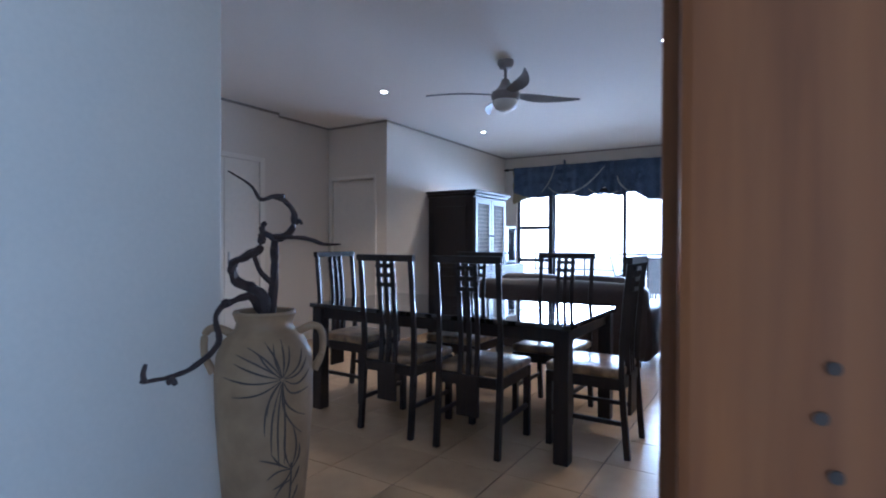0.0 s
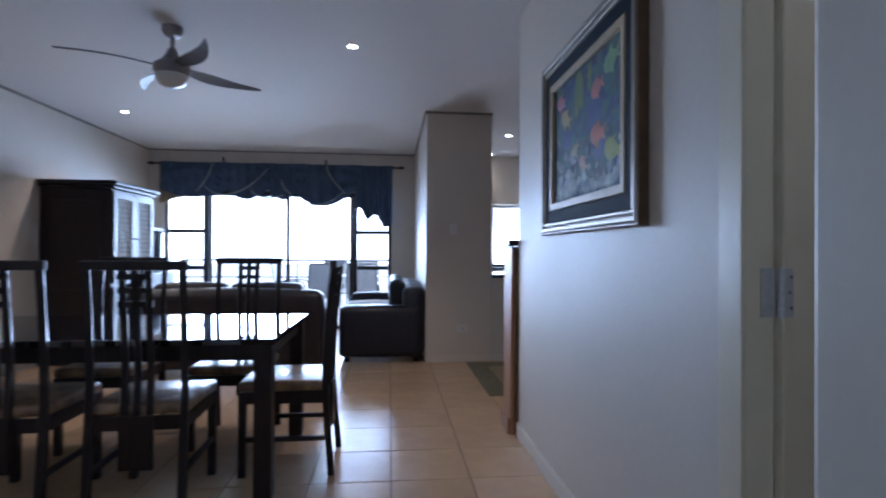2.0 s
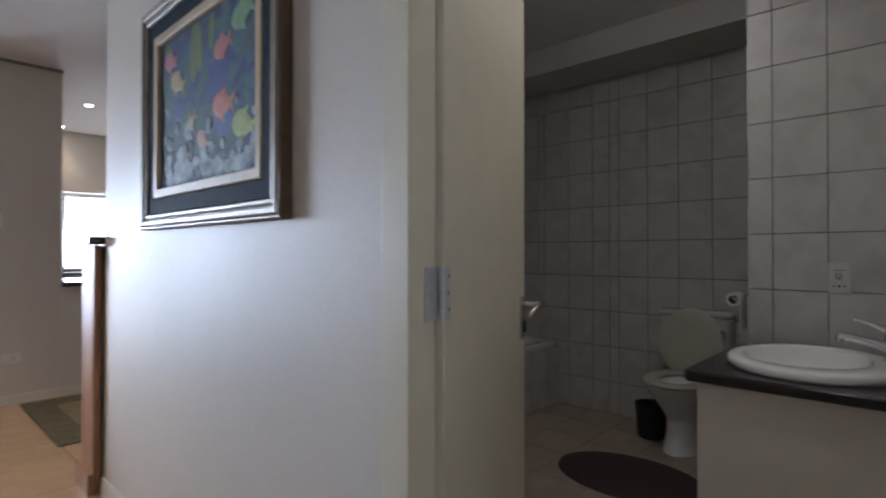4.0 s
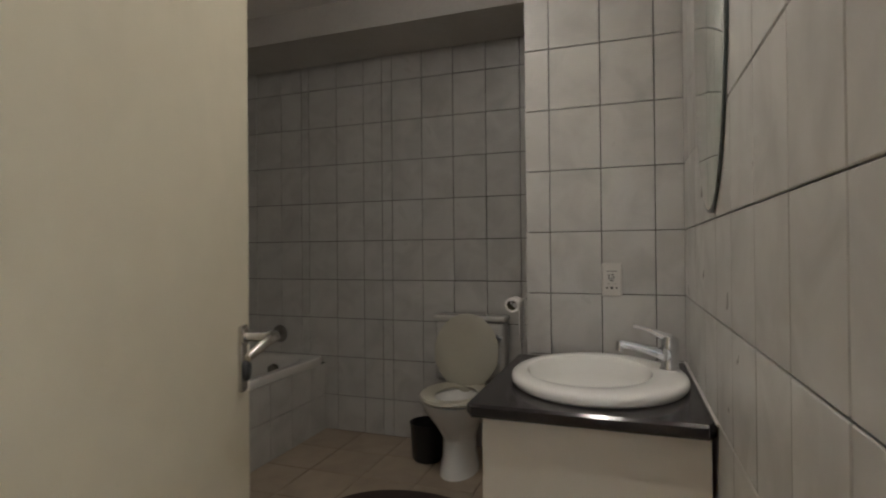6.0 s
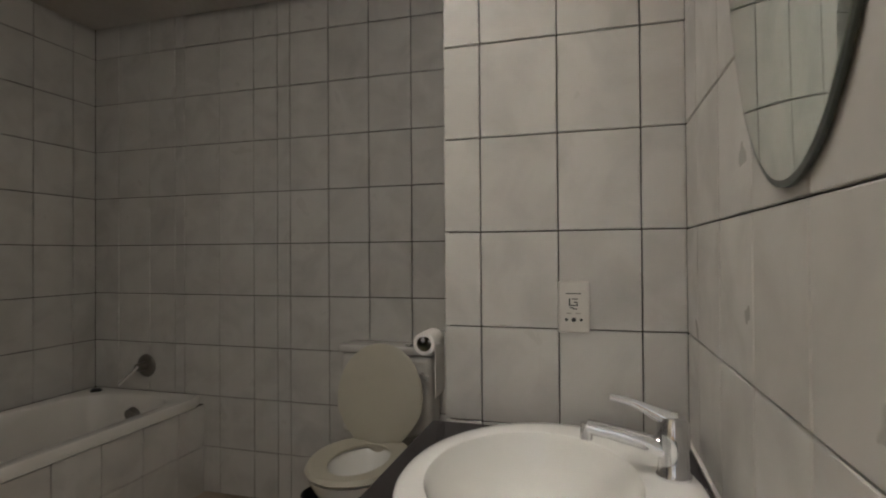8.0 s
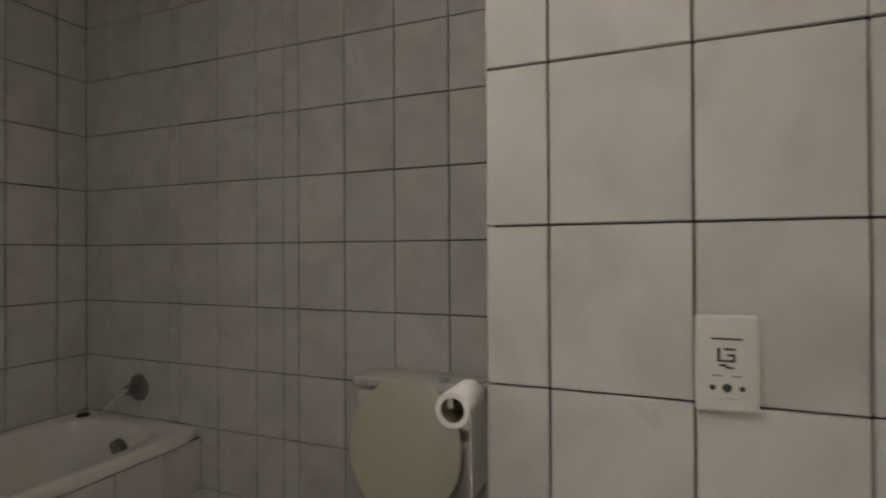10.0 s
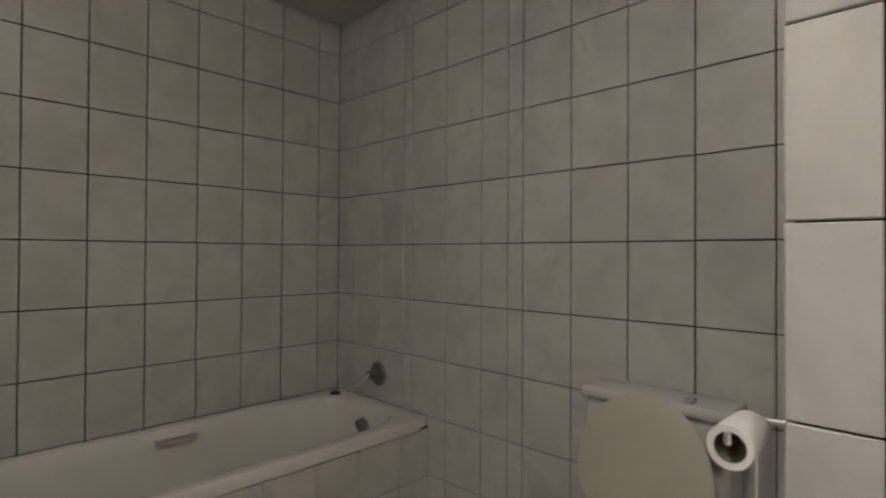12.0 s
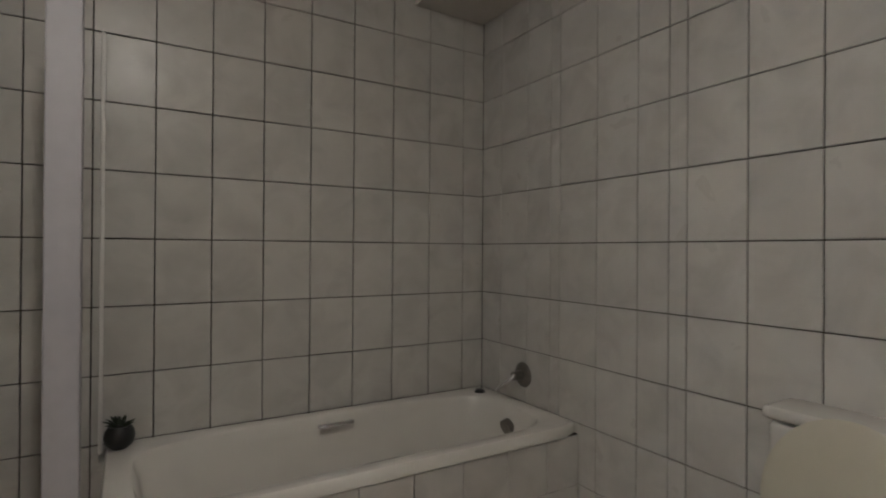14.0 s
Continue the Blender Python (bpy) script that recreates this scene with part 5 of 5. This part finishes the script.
def vanity():
    v = thing("vanity_unit", pose(3.135, 1.80, BF), "cream vanity unit under a black granite top", "vanity")
    part("side_panel", B(0.03, 0.048, 0.002, 0.600, 0.08, 0.694, 0.002), M_VANITY, v)
    part("body", B(0.05, 0.748, 0.002, 0.578, 0.08, 0.52), M_VANITY, v)
    part("plinth", B(0.06, 0.748, 0.03, 0.52, 0.0, 0.08), M_VANITY, v)
    for k in range(2):
        d = part("door", B(0.05 + k * 0.35, 0.05 + k * 0.35 + 0.346, 0.58, 0.598, 0.085, 0.69, 0.002), M_VANITY, v)
        x = 0.37 + k * 0.06
        part("handle", T([(x, 0.598, 0.62), (x, 0.623, 0.62), (x, 0.623, 0.54), (x, 0.598, 0.54)], [0.005] * 4, 8, 3), M_CHROME, d, "", True)
    top = thing("worktop", pose(3.14, 1.80, BF), "polished black granite worktop round the basin", "worktop")
    bm = bmesh.new()
    x0, x1, y0, y1, n = -0.02, 0.752, -0.006, 0.64, 96
    cx, cy, z0, z1 = BASIN[0] - 3.14, BASIN[1] - 1.80, 0.696, 0.735
    loops = [[], [], [], [], [], []]
    for k in range(n):
        a = 2 * math.pi * (k + 0.5) / n
        c, sn = math.cos(a), math.sin(a)
        rx = ((x1 - cx) if c > 0 else (x0 - cx)) / c
        ry = ((y1 - cy) if sn > 0 else (y0 - cy)) / sn
        r = min(rx, ry)
        ox, oy = cx + r * c, cy + r * sn
        ix, iy = cx + 0.29 * c, cy + 0.245 * sn
        bx, by = ox - math.copysign(0.008, ox - cx) * (rx <= ry), oy - math.copysign(0.008, oy - cy) * (ry < rx)
        for lp, co in zip(loops, ((ix, iy, z0), (bx, by, z0), (ox, oy, z0 + 0.008), (ox, oy, z1 - 0.008), (bx, by, z1), (ix, iy, z1))):
            lp.append(bm.verts.new(co))
    for l0, l1 in zip(loops, loops[1:] + loops[:1]):
        for k in range(n):
            bm.faces.new((l0[k], l0[(k + 1) % n], l1[(k + 1) % n], l1[k]))
    part("slab", bm, M_GRANITE, top, "", True)
    part("sealant", B(-0.018, 0.752, -0.0085, -0.001, 0.7355, 0.741, 0.0015), M_PLASTIC, top, "white sealant bead")

    b = thing("washbasin", pose(BASIN[0], BASIN[1], BF + 0.736), "oval white porcelain drop-in washbasin", "basin")
    prof = [(0.985, 0.0), (1.0, 0.005), (1.003, 0.016), (0.995, 0.025), (0.97, 0.031), (0.90, 0.034), (0.74, 0.036), (0.715, 0.033), (0.695, 0.018), (0.665, -0.03), (0.585, -0.09), (0.42, -0.125), (0.2, -0.138), (0.07, -0.141), (0.0, -0.142)]
    bm = L([(r * 0.28, z) for r, z in prof], n=72, sx=1.20, sy=1.0)
    for q in bm.verts:
        r = math.hypot(q.co.x / 0.336, q.co.y / 0.28)
        q.co.y += 0.028 * max(0.0, min(1.0, (0.95 - r) / 0.2))
    part("bowl", bm, M_PORCELAIN, b, "", True)
    part("plug_hole", C((0, 0.028, -0.1405), (0, 0.028, -0.1375), 0.022, n=24), M_CHROME, b, "chrome waste", True)

    m = thing("basin_mixer", pose(3.57, 1.87, BF + 0.770), "chrome single-lever basin mixer tap", "tap")
    part("base", L([(0, 0), (0.031, 0), (0.032, 0.006), (0.028, 0.012), (0.026, 0.05), (0.029, 0.062), (0.029, 0.098), (0.022, 0.112), (0, 0.115)], n=32), M_CHROME, m, "", True)
    part("spout", T([(0, 0.0, 0.045), (0, 0.05, 0.062), (0, 0.11, 0.075), (0, 0.155, 0.082)], [0.021, 0.017, 0.0145, 0.0145], 14, 5), M_CHROME, m, "", True)
    part("nozzle", C((0, 0.153, 0.088), (0, 0.156, 0.058), 0.0125, n=20), M_CHROME, m, "", True)
    part("lever", T([(0, -0.002, 0.104), (0, 0.03, 0.116), (0, 0.072, 0.134), (0, 0.112, 0.142)], [0.017, 0.013, 0.007, 0.0075], 10, 5), M_CHROME, m, "", True)
    soap = thing("soap", pose(3.64, 1.862, BF + 0.770), "small worn cream soap bar behind the tap", "soap")
    part("bar", B(-0.03, 0.03, -0.02, 0.02, 0, 0.018, 0.008, 4), M_SEAT, soap, "", True)


vanity()


def oval_mirror():
    m = thing("wall_mirror", pose(3.20, 1.792, 1.79), "frameless oval mirror hanging on white tiles", "mirror")
    for name, s, y0, y1, material in (("glass_edge", 1.0, 0.0, 0.006, M_MIRROREDGE), ("mirror_face", 0.985, 0.0062, 0.0075, M_MIRROR)):
        bm = bmesh.new()
        lathe(bm, [(0.0, y0), (1.0, y0), (1.0, y1 - 0.0005), (0.995, y1), (0.0, y1)], n=96)
        bmesh.ops.remove_doubles(bm, verts=bm.verts, dist=1e-6)
        bm.transform(pose(0, 0, 0, -90, 0, 0) @ Matrix.Diagonal((0.265 * s, 0.56 * s, 1, 1)))
        part(name, bm, material, m, "silvered glass" if name == "mirror_face" else "", True)


oval_mirror()


def shaver_socket():
    s = thing("shaver_socket", pose(3.899, 2.058, 1.020, 0, 0, -90), "white shaver socket plate with black markings", "socket")
    part("cover", B(-0.039, 0.039, -0.012, 0, -0.066, 0.066, 0.006, 3), M_SOCKET, s, "", True)
    part("face_plate", B(-0.031, 0.031, -0.0142, -0.0122, -0.046, 0.046, 0.001), M_SOCKET, s)
    part("marking", B(-0.019, 0.019, -0.0148, -0.0143, 0.033, 0.0355), M_BLACK, s)
    for x0, x1, z0, z1 in ((-0.012, -0.008, 0.004, 0.022), (-0.012, 0.010, 0.003, 0.006), (-0.004, 0.010, 0.019, 0.022), (0.007, 0.010, 0.003, 0.013), (0.0, 0.010, 0.011, 0.014), (-0.010, 0.0, -0.003, 0.0), (-0.002, 0.008, -0.006, -0.003)):
        part("marking", B(x0, x1, -0.0148, -0.0143, z0, z1), M_BLACK, s)
    for x in (-0.012, 0.011):
        part("marking", B(x - 0.006, x + 0.006, -0.0148, -0.0143, -0.017, -0.0145), M_DARKLINE, s)
    for x, w in ((-0.018, 0.006), (0.0, 0.009), (0.018, 0.006)):
        part("pin_hole", C((x, -0.0146, -0.032), (x, -0.0143, -0.032), w * 0.65, n=14), M_BLACK, s)


shaver_socket()
mt = thing("bath_mat", pose(3.79, 2.93, BF, 0, 0, 0), "dark brown oval bath mat on the tiles", "mat")
bm = L([(0.0, 0.014), (0.94, 0.014), (0.985, 0.010), (1.0, 0.0)], n=64)
bm.transform(Matrix.Diagonal((0.27, 0.38, 1, 1)))
part("rug_body", bm, M_MAT, mt, "", True)

# ---- wall and floor tiles ----
ROWS_Z = [BF] + [1.215 + 0.254 * k for k in range(-4, 6)] + [CEIL]
D_COLS = [4.7415, 4.613] + [4.613 - 0.2026 * k for k in range(1, 13)] + [2.0]
tile_wall(bath_d, D_COLS, ROWS_Z, lambda u, v: pose(u, 4.61, v, 90, 0, 0), M_TILE, "wall", 0.0042)
B_COLS = [4.6115, 4.45, 4.245, 4.083, 4.024, 3.811, 3.611, 3.478, 3.408, 3.203, 2.997, 2.79, 2.584, 2.402]
tile_wall(bath_b, B_COLS, ROWS_Z, lambda u, v: pose(4.74, u, v, 90, 0, -90), M_TILE, "wall", 0.0044)
Q_COLS = [1.7885, 1.893, 2.096, 2.30, 2.402]
tile_wall(bath_q, Q_COLS, ROWS_Z, lambda u, v: pose(3.90, u, v, 90, 0, -90), M_TILE, "wall")
tile_wall(bath_q, [3.902, 4.10, 4.304, 4.508, 4.738], ROWS_Z, lambda u, v: pose(u, 2.40, v, 90, 0, 180), M_TILE, "wall")
R_COLS = [3.9015, 3.77, 3.566, 3.362, 3.158, 2.955, 2.737, 2.53, 2.327, 2.124, 1.995]
tile_wall(bath_r, R_COLS, ROWS_Z, lambda u, v: pose(u, 1.79, v, 90, 0, 180), M_TILE, "wall")
tile_wall(bath_w, [2.56 + 0.2053 * k for k in range(11)], ROWS_Z, lambda u, v: pose(2.0, u, v, 90, 0, 90), M_TILE, "wall")

floor_ob = bpy.data.objects["floor"]
P = 0.396
FX = [1.08 + P * k for k in range(-11, 3)]
FY = [4.03 + P * k for k in range(-6, 14)]
tile_wall(floor_ob, FX, FY, lambda u, v: pose(u, v, 0), M_FLOOR, "floor", 0.005, 0.01)
tile_wall(floor_ob, [1.08 + P * k for k in range(2, 6)], [4.74] + [4.03 + P * k for k in range(2, 14)], lambda u, v: pose(u, v, 0), M_FLOOR, "floor", 0.005, 0.01)
bath_floor = solid("floor_bathroom", B(1.98, 4.75, 1.775, 4.62, -0.12, BF - 0.005), M_FLOOR_GROUT, "brown-beige ceramic tiled bathroom floor", "floor")
tile_wall(bath_floor, [1.99 + 0.3065 * k for k in range(10)], [1.79 + 0.3065 * k for k in range(10)], lambda u, v: pose(u, v, BF), M_BATHFLOOR, "bathfloor", 0.005, 0.008)
